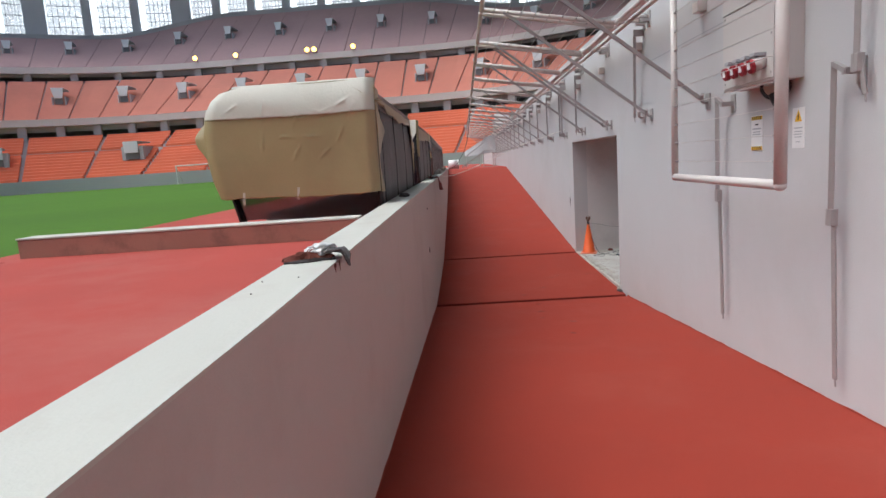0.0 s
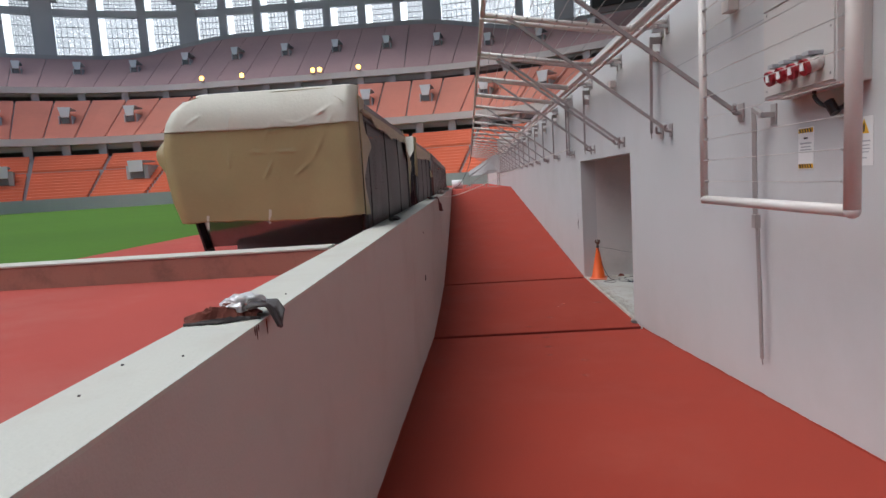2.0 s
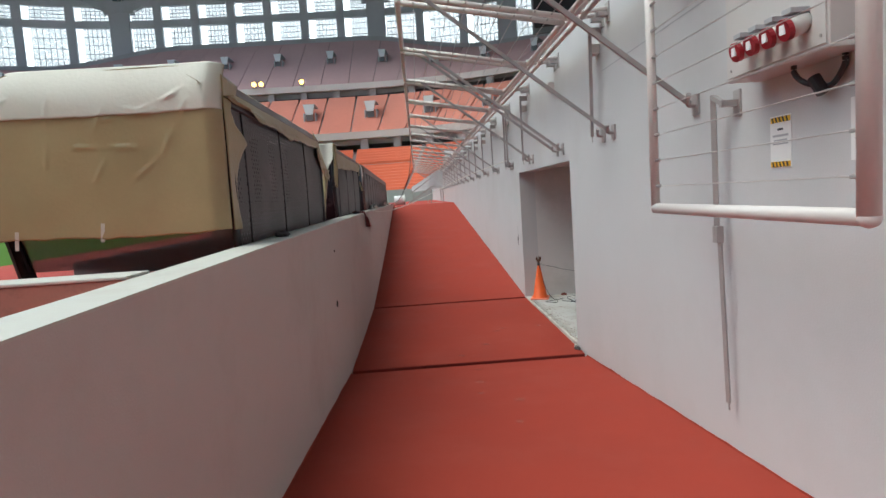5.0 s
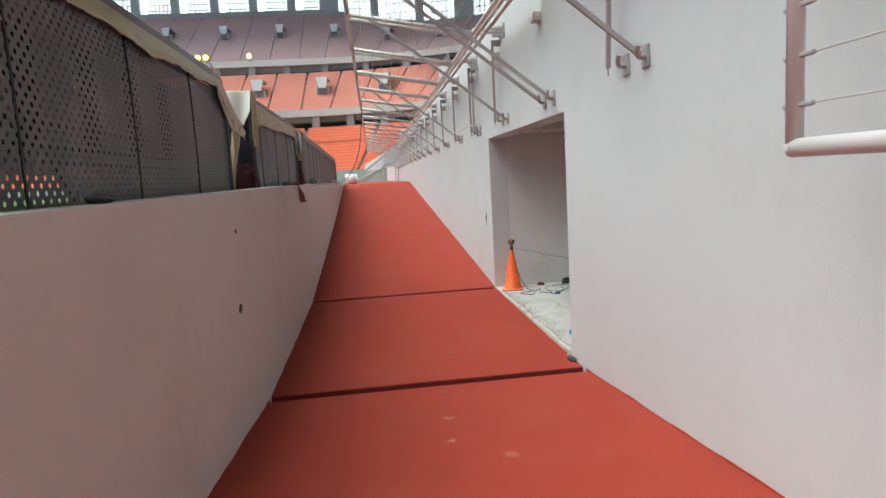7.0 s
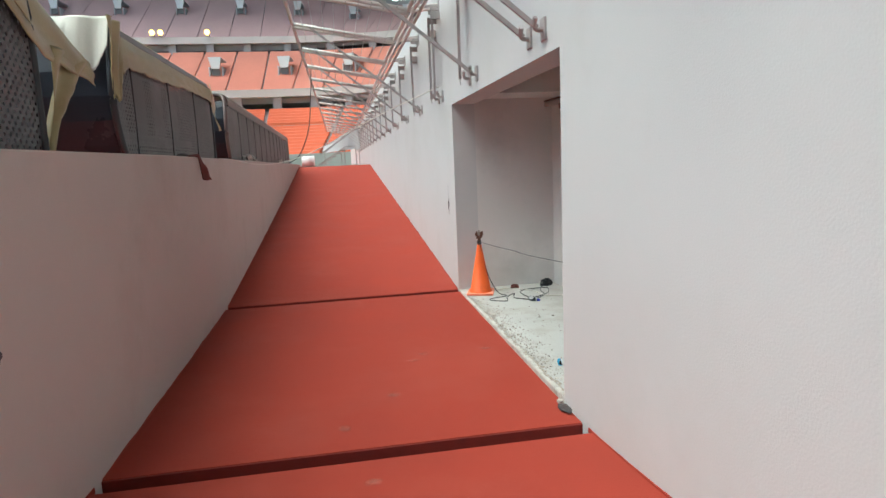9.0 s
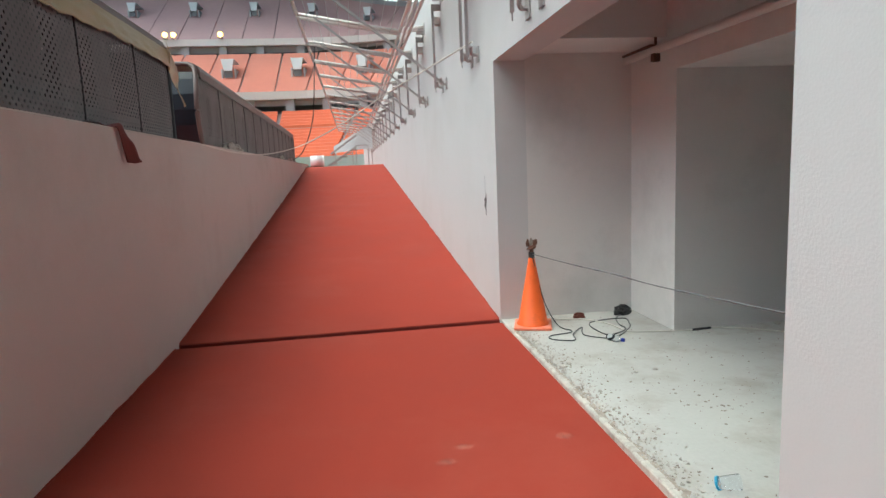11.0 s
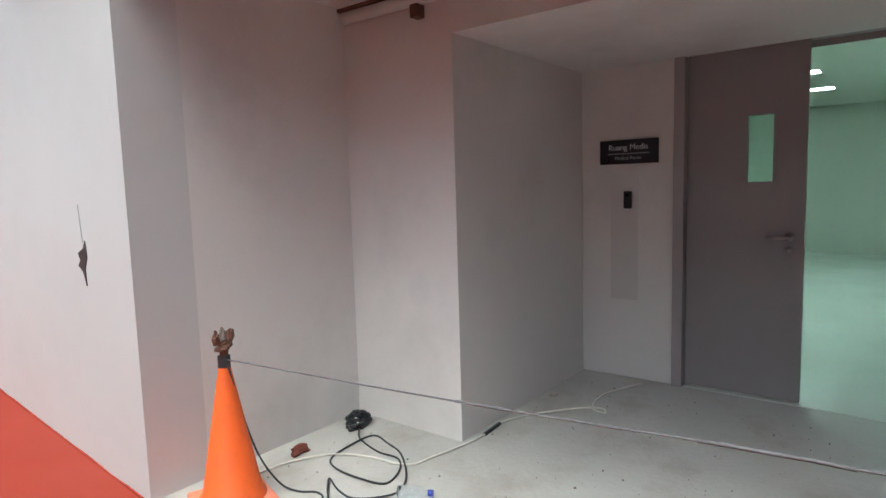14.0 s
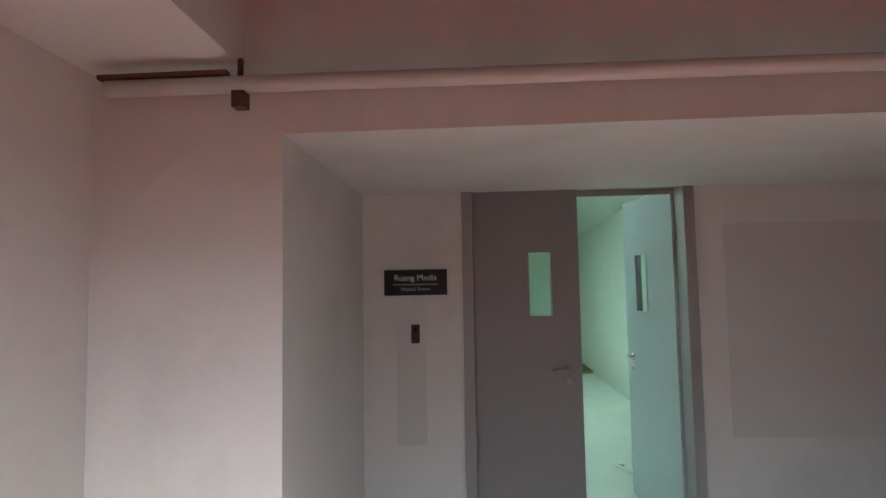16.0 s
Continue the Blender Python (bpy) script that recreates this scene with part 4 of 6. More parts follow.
# electrical panel
panel = thing("electrical_panel", "grey wall-mounted electrical panel with red sockets", "electrical panel", at=(XR, 5.84, 1.81))
part("cabinet", boxes((-0.2, 0, 0.0, 0.86, 0.0, 1.04), bevel=0.006), PANEL, panel)
part("door", boxes((-0.212, -0.201, 0.015, 0.845, 0.612, 1.03), bevel=0.003), PANEL, panel, "enamelled cabinet door")
part("lower_plate", boxes((-0.209, -0.201, 0.015, 0.845, 0.02, 0.6), bevel=0.003), PANEL, panel)
part("hood", boxes((-0.26, 0.0, -0.02, 0.88, 1.042, 1.06), bevel=0.003), PANEL, panel)
for yy, m in [(0.52, "red"), (0.425, "amber"), (0.33, "blue")]:
    col = {"red": (1, 0.03, 0.01), "amber": (1, 0.35, 0.02), "blue": (0.03, 0.1, 1)}[m]
    part("pilot_light", rods(((-0.211, yy, 0.87), (-0.235, yy, 0.87), 0.016), seg=14), glow(m + "_pilot_lens", col, 2.5), panel, "lit " + m + " pilot light")
part("keyswitch", boxes((-0.222, -0.211, 0.36, 0.43, 0.65, 0.74), bevel=0.003), BLACK, panel, "black square switch")
part("switch_face", boxes((-0.225, -0.221, 0.38, 0.41, 0.68, 0.715)), PANEL, panel)
part("lock", rods(((-0.211, 0.07, 0.8), (-0.228, 0.07, 0.8), 0.014), seg=12), BLACK, panel)
for yy, zz in ((0.045, 0.58), (0.8, 0.58), (0.045, 0.06), (0.8, 0.06), (0.045, 0.33)):
    part("screw", rods(((-0.208, yy, zz), (-0.213, yy, zz), 0.008), seg=8), STEEL_G, panel)
for yy in (0.15, 0.29, 0.43, 0.57):
    sock = part("socket", rods(((-0.205, yy, 0.15), (-0.29, yy, 0.12), 0.048), seg=16), PANEL, panel, "round industrial socket with red lid", True)
    part("lid", rods(((-0.29, yy, 0.12), (-0.315, yy, 0.113), 0.05), seg=16), SOCKET_R, sock, "red hinged lid")
    part("lid_label", boxes((-0.322, -0.314, yy - 0.018, yy + 0.018, 0.095, 0.14)), PAPER, sock)
    part("lid_latch", boxes((-0.3, -0.205, yy - 0.035, yy + 0.035, 0.185, 0.21), bevel=0.003), INK_GREY, sock)
bm = bmesh.new()
tube(bm, smooth_path([(-0.1, 0.4, 0.02), (-0.1, 0.4, -0.04), (-0.08, 0.34, -0.1), (-0.03, 0.24, -0.13), (-0.02, 0.16, -0.06), (-0.02, 0.15, 0.0)]), 0.014)
part("lead", bm, BLACK_CABLE, panel, "black lead under the cabinet", True)
part("gland", rods(((-0.07, 0.3, -0.08), (-0.05, 0.26, -0.16), 0.032), seg=10), BLACK, panel)


def notice(y, z, w, h, hazard):
    s = thing("notice", "white paper notice with black and yellow hazard bars" if hazard else "white paper notice with yellow warning triangle", "notice", at=(XR, y, z))
    part("sheet", boxes((-0.003, 0, -w / 2, w / 2, -h / 2, h / 2)), PAPER, s)
    if hazard:
        for zz in (h / 2 - 0.022, -h / 2 + 0.022):
            bar_ob = part("hazard_bar", boxes((-0.005, -0.003, -w / 2 + 0.006, w / 2 - 0.006, zz - 0.015, zz + 0.015)), YELLOW, s, "yellow bar with black stripes")
            for k in range(5):
                y0 = -w / 2 + 0.02 + k * (w - 0.03) / 5
                bm = bmesh.new()
                prism(bm, [(y0, zz - 0.015), (y0 + 0.014, zz - 0.015), (y0 + 0.026, zz + 0.015), (y0 + 0.012, zz + 0.015)], "x", -0.0065, -0.005)
                part("stripe", bm, INK, bar_ob)
        lines = [(0.07, 0.05, 0.012, INK), (0.035, 0.14, 0.012, INK_GREY), (0.01, 0.12, 0.008, INK_GREY), (-0.01, 0.14, 0.008, INK_GREY)]
    else:
        bm = bmesh.new()
        prism(bm, [(-0.045, h / 2 - 0.1), (0.045, h / 2 - 0.1), (0.0, h / 2 - 0.015)], "x", -0.005, -0.003)
        part("triangle", bm, YELLOW, s, "yellow warning triangle")
        bm = bmesh.new()
        prism(bm, [(-0.006, h / 2 - 0.09), (0.008, h / 2 - 0.09), (0.002, h / 2 - 0.065), (0.01, h / 2 - 0.065), (-0.004, h / 2 - 0.035), (-0.01, h / 2 - 0.06)], "x", -0.0065, -0.005)
        part("flash", bm, INK, s)
        lines = [(-0.0, 0.11, 0.008, INK_GREY), (-0.025, 0.1, 0.006, INK_GREY), (-0.045, 0.11, 0.006, INK_GREY), (-0.065, 0.09, 0.006, INK_GREY), (-0.1, 0.06, 0.006, INK_GREY)]
    for zz, ll, hh, m in lines:
        part("text_bar", boxes((-0.0045, -0.003, -ll / 2, ll / 2, zz - hh / 2, zz + hh / 2)), m, s)


notice(6.52, 1.45, 0.19, 0.29, True)
notice(5.9, 1.46, 0.16, 0.29, False)

# ---------------- stadium bowl ----------------
CX, CY, HX, HY, RAD = -29.5, 9.0, 49.5, 79.0, 30.0


def oval(step=3.0):
    """Plan line of the front row: places and outward ways, anticlockwise from the middle of the east side."""
    out = []
    sx, sy = HX - RAD, HY - RAD
    def line(a, b, nrm):
        n = max(1, int((Vector(b) - Vector(a)).length / step))
        for i in range(n):
            out.append((Vector(a).lerp(Vector(b), i / n), Vector(nrm)))
    def arc(c, a0):
        n = int(RAD * math.pi / 2 / step * 1.6)
        for i in range(n):
            a = a0 + math.pi / 2 * i / n
            w = Vector((math.cos(a), math.sin(a)))
            out.append((Vector(c) + RAD * w, w))
    line((CX + HX, CY - sy), (CX + HX, CY + sy), (1, 0))
    arc((CX + sx, CY + sy), 0)
    line((CX + sx, CY + HY), (CX - sx, CY + HY), (0, 1))
    arc((CX - sx, CY + sy), math.pi / 2)
    line((CX - HX, CY + sy), (CX - HX, CY - sy), (-1, 0))
    arc((CX - sx, CY - sy), math.pi)
    line((CX - sx, CY - HY), (CX + sx, CY - HY), (0, -1))
    arc((CX + sx, CY - sy), 1.5 * math.pi)
    return out


OVAL = oval()
NOV = len(OVAL)


def low_share(w):
    """How far the upper stand has sunk from the end's height (0) to the corners' (1), by its outward way."""
    k = min(1.0, abs(math.atan2(w.x, w.y)) / radians(20))
    return k * k * (3 - 2 * k)


def upper_z(w, z):
    """Heights of the upper stand, which stands highest behind the goals."""
    return 22.7 + (z - 22.7) * (1.08 - 0.3 * low_share(w))


def sweep(name, prof, material, label, category, closed=True, keep=None, lift=None):
    """Draws the profile (distance outwards, height) round the oval."""
    n, m = NOV, len(prof)
    verts = [(*(p + w * d), lift(w, z) if lift else z) for p, w in OVAL for d, z in prof]
    faces = []
    for i in range(n):
        j = (i + 1) % n
        if keep and not keep(OVAL[i][0]):
            continue
        for k in range(m if closed else m - 1):
            k2 = (k + 1) % m
            faces.append((i * m + k, j * m + k, j * m + k2, i * m + k2))
    me = bpy.data.meshes.new(name)
    me.from_pydata(verts, [], faces)
    me.materials.append(material)
    return tagged(new(name, me), label, category, kind="structure")


TIERS = [(0.0, 2.1, 12.0, 9.2, 15), (13.0, 12.0, 28.0, 20.2, 19), (29.0, 22.7, 50.0, 35.3, 26)]


def far(p):
    return not (p.x > 10 and p.y < 58)


for i, (d0, z0, d1, z1, rows) in enumerate(TIERS):
    prof = []
    for r in range(rows):
        a, z = d0 + (d1 - d0) * r / rows, z0 + (z1 - z0) * r / rows
        prof += [(a, z), (d0 + (d1 - d0) * (r + 1) / rows, z)]
    prof += [(d1, z1), (d1, z1 - 1.6), (d0, z0 - 1.6)]
    sweep("terrace_%d" % (i + 1), prof, CONCRETE, "grey concrete seating terrace of the stadium", "stand", lift=upper_z if i == 2 else None)
sweep("stand_base_wall", [(-0.3, -2.4), (-0.3, 2.6), (0.0, 2.6), (0.0, -2.4)], CONCRETE, "grey wall in front of the lower stand", "wall", keep=far)


def on_oval(u):
    i = int(u) % NOV
    f = u - int(u)
    (p, w), (q, w2) = OVAL[i], OVAL[(i + 1) % NOV]
    return p.lerp(q, f), w.lerp(w2, f).normalized()


def stations(d, spacing, start=0.0):
    """Even steps round the oval at the distance d outwards, as positions along the front line."""
    out, acc, pick = [], 0.0, start
    for i in range(NOV):
        (p, w), (q, w2) = OVAL[i], OVAL[(i + 1) % NOV]
        L = ((q + w2 * d) - (p + w * d)).length
        while pick < acc + L:
            out.append(i + (pick - acc) / L)
            pick += spacing
        acc += L
    return out


def seat_rows(tier, material, block, aisle, label):
    """Every seat row of a tier as blocks between the aisles."""
    d0, z0, d1, z1, rows = TIERS[tier]
    verts, faces = [], []
    run = (d1 - d0) / rows
    st = stations((d0 + d1) / 2, block)
    for s0, s1 in zip(st, st[1:]):
        mid, _ = on_oval((s0 + s1) / 2)
        if not (mid.y > 40 or mid.x < -50):
            continue
        g = aisle / block * (s1 - s0) / 2
        cuts = [on_oval(s0 + g + (s1 - s0 - 2 * g) * k / 3) for k in range(4)]
        for r in range(rows):
            if tier == 0 and r == rows * 6 // 10:
                continue
            a, b = d0 + run * r + run * 0.3, d0 + run * (r + 1) - 0.02
            z = z0 + (z1 - z0) * r / rows
            base = len(verts)
            for p, w in cuts:
                for dd, zz in ((a, z + 0.02), (a, z + 0.42), (b - 0.1, z + 0.48), (b, z + 0.85), (b, z + 0.02)):
                    verts.append((*(p + w * dd), upper_z(w, zz) if tier == 2 else zz))
            for k in range(3):
                o = base + 5 * k
                faces += [(o + e, o + 5 + e, o + 6 + e, o + 1 + e) for e in range(4)]
            faces += [tuple(base + e for e in range(5)), tuple(base + 15 + e for e in range(5))]
    me = bpy.data.meshes.new("seat_rows")
    me.from_pydata(verts, [], faces)
    me.materials.append(material)
    tagged(new("seat_rows", me), label, "seats", kind="stuff")


seat_rows(0, SEAT, 9.6, 0.6, "rows of orange plastic seats in the lower tier")
seat_rows(1, SEAT_MID_HAZE, 5.2, 0.3, "rows of orange plastic seats in the middle tier")
seat_rows(2, SEAT_FAR_HAZE, 5.2, 0.16, "rows of seats in the upper tier, greyed with distance haze")


def vomitories(tier, share, spacing, start, size, label):
    d0, z0, d1, z1, rows = TIERS[tier]
    d, z = d0 + (d1 - d0) * share, z0 + (z1 - z0) * share
    w_, h_ = size
    cheek, tall = (0.72, 0.75) if tier == 0 else (0.56, 0.5)
    proto = None
    for s in stations(d, spacing, start):
        p, w = on_oval(s)
        p = p + w * d
        if not (p.y > 62 or p.x < -78) or p.y < 5:
            continue
        zv = upper_z(w, z) if tier == 2 else z
        m = pose(p.x, p.y, zv - 0.3, 0, 0, math.degrees(math.atan2(w.y, w.x)) - 90)
        if proto is None:
            proto = thing("vomitory", label, "stair entry", "stair entries in the stands")
            for k in (-1, 1):
                part("side_wall", boxes((min(k * w_ * 0.45, k * w_ * cheek), max(k * w_ * 0.45, k * w_ * cheek), -1.3, 2.2, -0.1, h_ * tall)), VOM, proto, "grey stair cheek")
            bm = bmesh.new()
            taper = 0.9 if tier == 0 else 0.62
            prism(bm, [(-w_ / 2, h_ + 0.1), (w_ / 2, h_ + 0.1), (w_ / 2 * taper, h_ * 0.38), (-w_ / 2 * taper, h_ * 0.38)], "y", -1.75, -1.5)
            part("front_panel", bm, VOM_PALE, proto, "pale tapered front panel")
            part("roof", boxes((-w_ / 2, w_ / 2, -1.5, 2.4, h_ - 0.1, h_ + 0.1)), VOM, proto)
            # shade inside the entry, painted as a dark slab
            part("opening", boxes((-w_ / 2 * taper, w_ / 2 * taper, -1.45, -1.3, 0, h_ * 0.6)), CONCRETE_D, proto, "dark slab with the shade of the stair entry in its colour")
            proto.matrix_basis = m
        else:
            copy_thing(proto, m)


VOM = mat("vomitory_concrete", (0.52, 0.52, 0.54), 0.8, 0.08, 0.5, 6, 0.1)
VOM_PALE = mat("vomitory_white_paint", (0.76, 0.77, 0.79), 0.7, 0.05, 0.5, 6, 0.05)
vomitories(0, 0.45, 19.2, 2.0, (2.3, 2.6), "grey concrete stair entry in the lower tier")
vomitories(1, 0.45, 10.4, 6.0, (1.9, 2.6), "grey concrete stair entry in the middle tier")
vomitories(2, 0.5, 10.4, 4.0, (1.5, 2.2), "grey concrete stair entry in the upper tier")


def floodlight(x, y, z, material, label):
    s = thing("floodlight", label, "floodlight", "floodlights on the concourse edge", (x, y, z))
    part("bracket", boxes((-0.3, -0.24, -0.2, 0.2, -0.2, 0.5), (0.24, 0.3, -0.2, 0.2, -0.2, 0.5), (-0.3, 0.3, -0.2, 0.2, -0.25, -0.2)), STEEL_G, s)
    bm = bmesh.new()
    rod(bm, (0, -0.25, 0.4), (0, 0.3, 0.5), 0.44, 20, 0.26)
    part("housing", bm, STEEL_G, s)
    bm = bmesh.new()
    rod(bm, (0, -0.3, 0.39), (0, -0.24, 0.4), 0.41, 20)
    part("lens", bm, material, s, "glowing lens")


for x in (-48.9, -41.2, -27.7, -26.4, -19.1):
    floodlight(x, 115.6, 23.3, FLOOD, "lit warm yellow floodlight on the concourse edge")

# concourse fronts with openings between piers
for i, (d, za, zb) in enumerate([(12.2, 9.2, 12.0), (28.2, 20.2, 22.7)]):
    sweep("concourse_edge_%d" % (i + 1), [(d - 0.4, zb - 0.75), (d - 0.4, zb + 0.35), (d + 1.2, zb + 0.35), (d + 1.2, zb - 0.75)], STEEL_W, "pale concourse edge beam above the seats", "beam")
    # the concourse's inner shade is put into this wall's dark colour
    sweep("concourse_back_%d" % (i + 1), [(d + 3.0, za - 2), (d + 3.0, zb), (d + 3.3, zb), (d + 3.3, za - 2)], CONCRETE_D, "back wall of the concourse, its shade put into a dark colour", "wall")
    verts, faces = [], []
    for k in range(0, NOV, 2):
        p, w = OVAL[k]
        tt = Vector((-w.y, w.x))
        c = p + w * (d + 0.3)
        base = len(verts)
        for (s, u) in ((-0.6, -0.3), (0.6, -0.3), (0.6, 0.3), (-0.6, 0.3)):
            q = c + tt * s + w * u
            verts += [(*q, za - 0.2), (*q, zb - 0.7)]
        faces += [(base + 2 * a, base + 2 * ((a + 1) % 4), base + 2 * ((a + 1) % 4) + 1, base + 2 * a + 1) for a in range(4)]
    me = bpy.data.meshes.new("concourse_piers")
    me.from_pydata(verts, [], faces)
    me.materials.append(CONCRETE)
    tagged(new("concourse_piers_%d" % (i + 1), me), "grey concrete piers along the concourse", "piers", kind="structure")

# facade: posts, rails and perforated screens with bright slots
FD = 51.0
FRAME_PAINT = mat("grey_facade_paint", (0.5, 0.5, 0.53), 0.7, 0.08, 0.3, 6, 0.1)
SILL, SINK = 37.3, 3.9


def sill_z(w, z):
    return z - SINK * low_share(w)


sweep("facade_sill", [(FD - 1.2, SILL - 1.2), (FD - 1.2, SILL), (FD + 1.5, SILL), (FD + 1.5, SILL - 1.2)], CONCRETE, "grey sill under the facade screens", "beam", lift=sill_z)
for k, (za, zb) in enumerate([(41.6, 43.1), (46.0, 47.6)]):
    sweep("facade_rail_%d" % (k + 1), [(FD - 0.5, za), (FD - 0.5, zb), (FD + 0.5, zb), (FD + 0.5, za)], FRAME_PAINT, "grey facade rail", "beam")
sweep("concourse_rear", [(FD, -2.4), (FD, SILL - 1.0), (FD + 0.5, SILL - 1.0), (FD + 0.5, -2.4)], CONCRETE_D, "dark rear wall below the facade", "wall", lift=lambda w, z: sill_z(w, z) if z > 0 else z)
screen_mesh = mesh_of("screen", boxes((0.0, 1.0, -0.1, 0.1, 0, 1)), FACADE)
valance_mesh = mesh_of("valance", boxes((0.0, 1.0, -0.2, 0.2, 0, 1)), ROOF)
post_mesh = mesh_of("post", boxes((-0.85, 0.85, -0.6, 0.6, 33.0, 48.0), bevel=0.05), FRAME_PAINT)
pier_mesh = mesh_of("pier", boxes((-2.0, 2.0, -0.9, 0.9, 33.0, 44.6), (-3.0, 3.0, -1.1, 1.1, 44.6, 47.0), (-0.35, 0.35, -0.5, 0.5, 47.0, 51.4), bevel=0.1), FRAME_PAINT)
arm_bm = bmesh.new()
for k in (-1, 1):
    bar(arm_bm, (k * 2.6, -0.5, 45.4), (k * 8.6, -0.5, 48.0), 1.2, 0.9)
brace_mesh = mesh_of("brace", arm_bm, FRAME_PAINT)
mull_mesh = mesh_of("mullion", boxes((-0.035, 0.035, -0.1, 0.1, 0, 1)), CONCRETE_D)
trans_mesh = mesh_of("transom", boxes((0.0, 1.0, -0.1, 0.1, -0.045, 0.045)), CONCRETE_D)
facade = tagged(thing("facade", "tall grey stadium facade of posts and perforated screens", "facade"), kind="structure")
# bays: wide ones in fours round the piers of the corners, narrow ones behind the goal
marks, at_s = [], 192.2 - 28.8
for count, wide in ((3, 9.6), (3, 9.6), (7, 7.83), (3, 9.6), (7, 7.83)):
    for q in range(count):
        marks.append((at_s, q == 0, wide))
        at_s += wide


def on_ring(s):
    """Place and outward way at the run s along the facade line."""
    acc = 0.0
    for i in range(NOV):
        (p, w), (q, w2) = OVAL[i], OVAL[(i + 1) % NOV]
        a, b = p + w * FD, q + w2 * FD
        L = (b - a).length
        if s <= acc + L:
            f = (s - acc) / L
            return a.lerp(b, f), w.lerp(w2, f).normalized()
        acc += L
    return OVAL[0][0] + OVAL[0][1] * FD, OVAL[0][1]


for s0, big, wide in marks:
    p, w = on_ring(s0)
    p2, w2 = on_ring(s0 + wide)
    run = (p - p2).length
    m = pose(p2.x, p2.y, 0, 0, 0, math.degrees(math.atan2(p.y - p2.y, p.x - p2.x)))
    o = new("pier" if big else "post", pier_mesh if big else post_mesh)
    o.parent, o.matrix_basis = facade, m @ Matrix.Translation((run, 0, 0))
    if big:
        o = new("brace", brace_mesh)
        o.parent, o.matrix_basis = facade, m @ Matrix.Translation((run, 0, 0))
    low = sill_z(w.lerp(w2, 0.5).normalized(), SILL) - 0.3
    xe = run - (2.1 if big else 0.95)
    x0 = 2.1 if run > 9.3 else 2.25
    for za, zb in ((low, 41.7), (43.0, 46.1), (47.5, 48.9)):
        h, wd = zb - za, xe - x0
        sc = new("screen", screen_mesh)
        sc.parent, sc.matrix_basis = facade, m @ Matrix.Translation((x0, 0.5, za)) @ Matrix.Diagonal((wd, 1, h, 1))
        if zb > 48:
            continue
        for f in (0.17, 0.33, 0.5, 0.67, 0.83):
            sc = new("mullion", mull_mesh)
            sc.parent, sc.matrix_basis = facade, m @ Matrix.Translation((x0 + wd * f, 0.3, za)) @ Matrix.Diagonal((1, 1, h, 1))
        for f in (0.25, 0.5, 0.75):
            sc = new("transom", trans_mesh)
            sc.parent, sc.matrix_basis = facade, m @ Matrix.Translation((x0, 0.3, za + h * f)) @ Matrix.Diagonal((wd, 1, 1, 1))
    va = new("valance", valance_mesh)
    va.parent, va.matrix_basis = facade, m @ Matrix.Translation((x0 - 0.1, -0.3, 48.8)) @ Matrix.Diagonal((run - x0 + 0.9, 1, 2.9, 1))

SKYGLOW = glow("overcast_sky_glow", (1.0, 0.97, 0.95), 1.55)
sweep("backdrop", [(FD + 14, 10.0), (FD + 14, 80.0), (FD + 14.5, 80.0), (FD + 14.5, 10.0)], SKYGLOW, "plain bright overcast sky beyond the facade", "sky")

# roof ring with the opening above the pitch
bm = bmesh.new()
RZ = 51.6
rows = [((-140, 90), (-110, -75)), ((-140, 90), (111, 140.2)), ((-140, -104), (-75, 111)), ((-2, 90), (-75, 111))]
for (xa, xb), (ya, yb) in rows:
    box(bm, xa, xb, ya, yb, RZ, RZ + 1.5)
setting("ceiling_roof", bm, ROOF, "dark teal stadium roof underside", "roof")
led = thing("video_screen", "large dark video screen hung in the stadium corner", "screen", at=(34, 104, 28.5), turn=(0, 0, -18))
part("display", boxes((-12, 12, -0.3, 0.3, 0.5, 14)), SCREEN, led)
part("casing", boxes((-12.4, 12.4, 0.3, 1.2, -0.4, 14.4)), CONCRETE_D, led)

# stand above the east wall, and what closes the place behind it
bm = bmesh.new()
prism(bm, [(XR + 0.3, WT - 0.25), (XR + 0.3, WT - 0.02), (22, 14.0), (22, 13.0)], "y", -60, 78)
setting("stand_east", bm, CONCRETE, "concrete stand rising behind the east wall", "stand")
setting("stand_east_rear", boxes((60, 61, -100, 140, -2, 58), (-110, -109, -100, 140, -2, 36), (-110, 61, -101, -100, -2, 58)), CONCRETE, "plain outer walls that close the stadium", "wall")

# ---------------- roof struts over the piers ----------------
for s0, big, wide in marks:
    if not big:
        continue
    p, w = on_ring(s0)
    tree = tagged(thing("roof_truss", "dark steel struts fanning from a pier to the roof", "truss", "roof trusses", (p.x, p.y, 47.0), (0, 0, math.degrees(math.atan2(w.y, w.x)) - 90)), kind="structure")
    for tx, ty in ((-6, -1), (-4, -9), (0, -12), (4, -9), (6, -1), (-2, -4), (2, -4)):
        part("strut", rods(((0.12 * tx, -0.3, 0), (tx, ty, 4.7), 0.16), seg=6), ROOF, tree)
    for tx in (-5, 5):
        part("tie", rods(((-0.9 * tx, -8, 4.4), (tx, -8, 4.4), 0.12), seg=6), ROOF, tree)

# goal at the far end
goal = thing("goal", "white football goal frame at the far end", "goal", at=(-38.4, 80.6, FIELD - 0.06))
part("post", rods(((0, 0, 0), (0, 0, 2.44), 0.07), seg=8), LETTER, goal)
part("post", rods(((7.3, 0, 0), (7.3, 0, 2.44), 0.07), seg=8), LETTER, goal)
part("crossbar", rods(((-0.07, 0, 2.44), (7.37, 0, 2.44), 0.07), seg=8), LETTER, goal)
part("net_stay", rods(((0, 0, 2.44), (0, 1.8, 0), 0.03), seg=6), WIRE, goal)
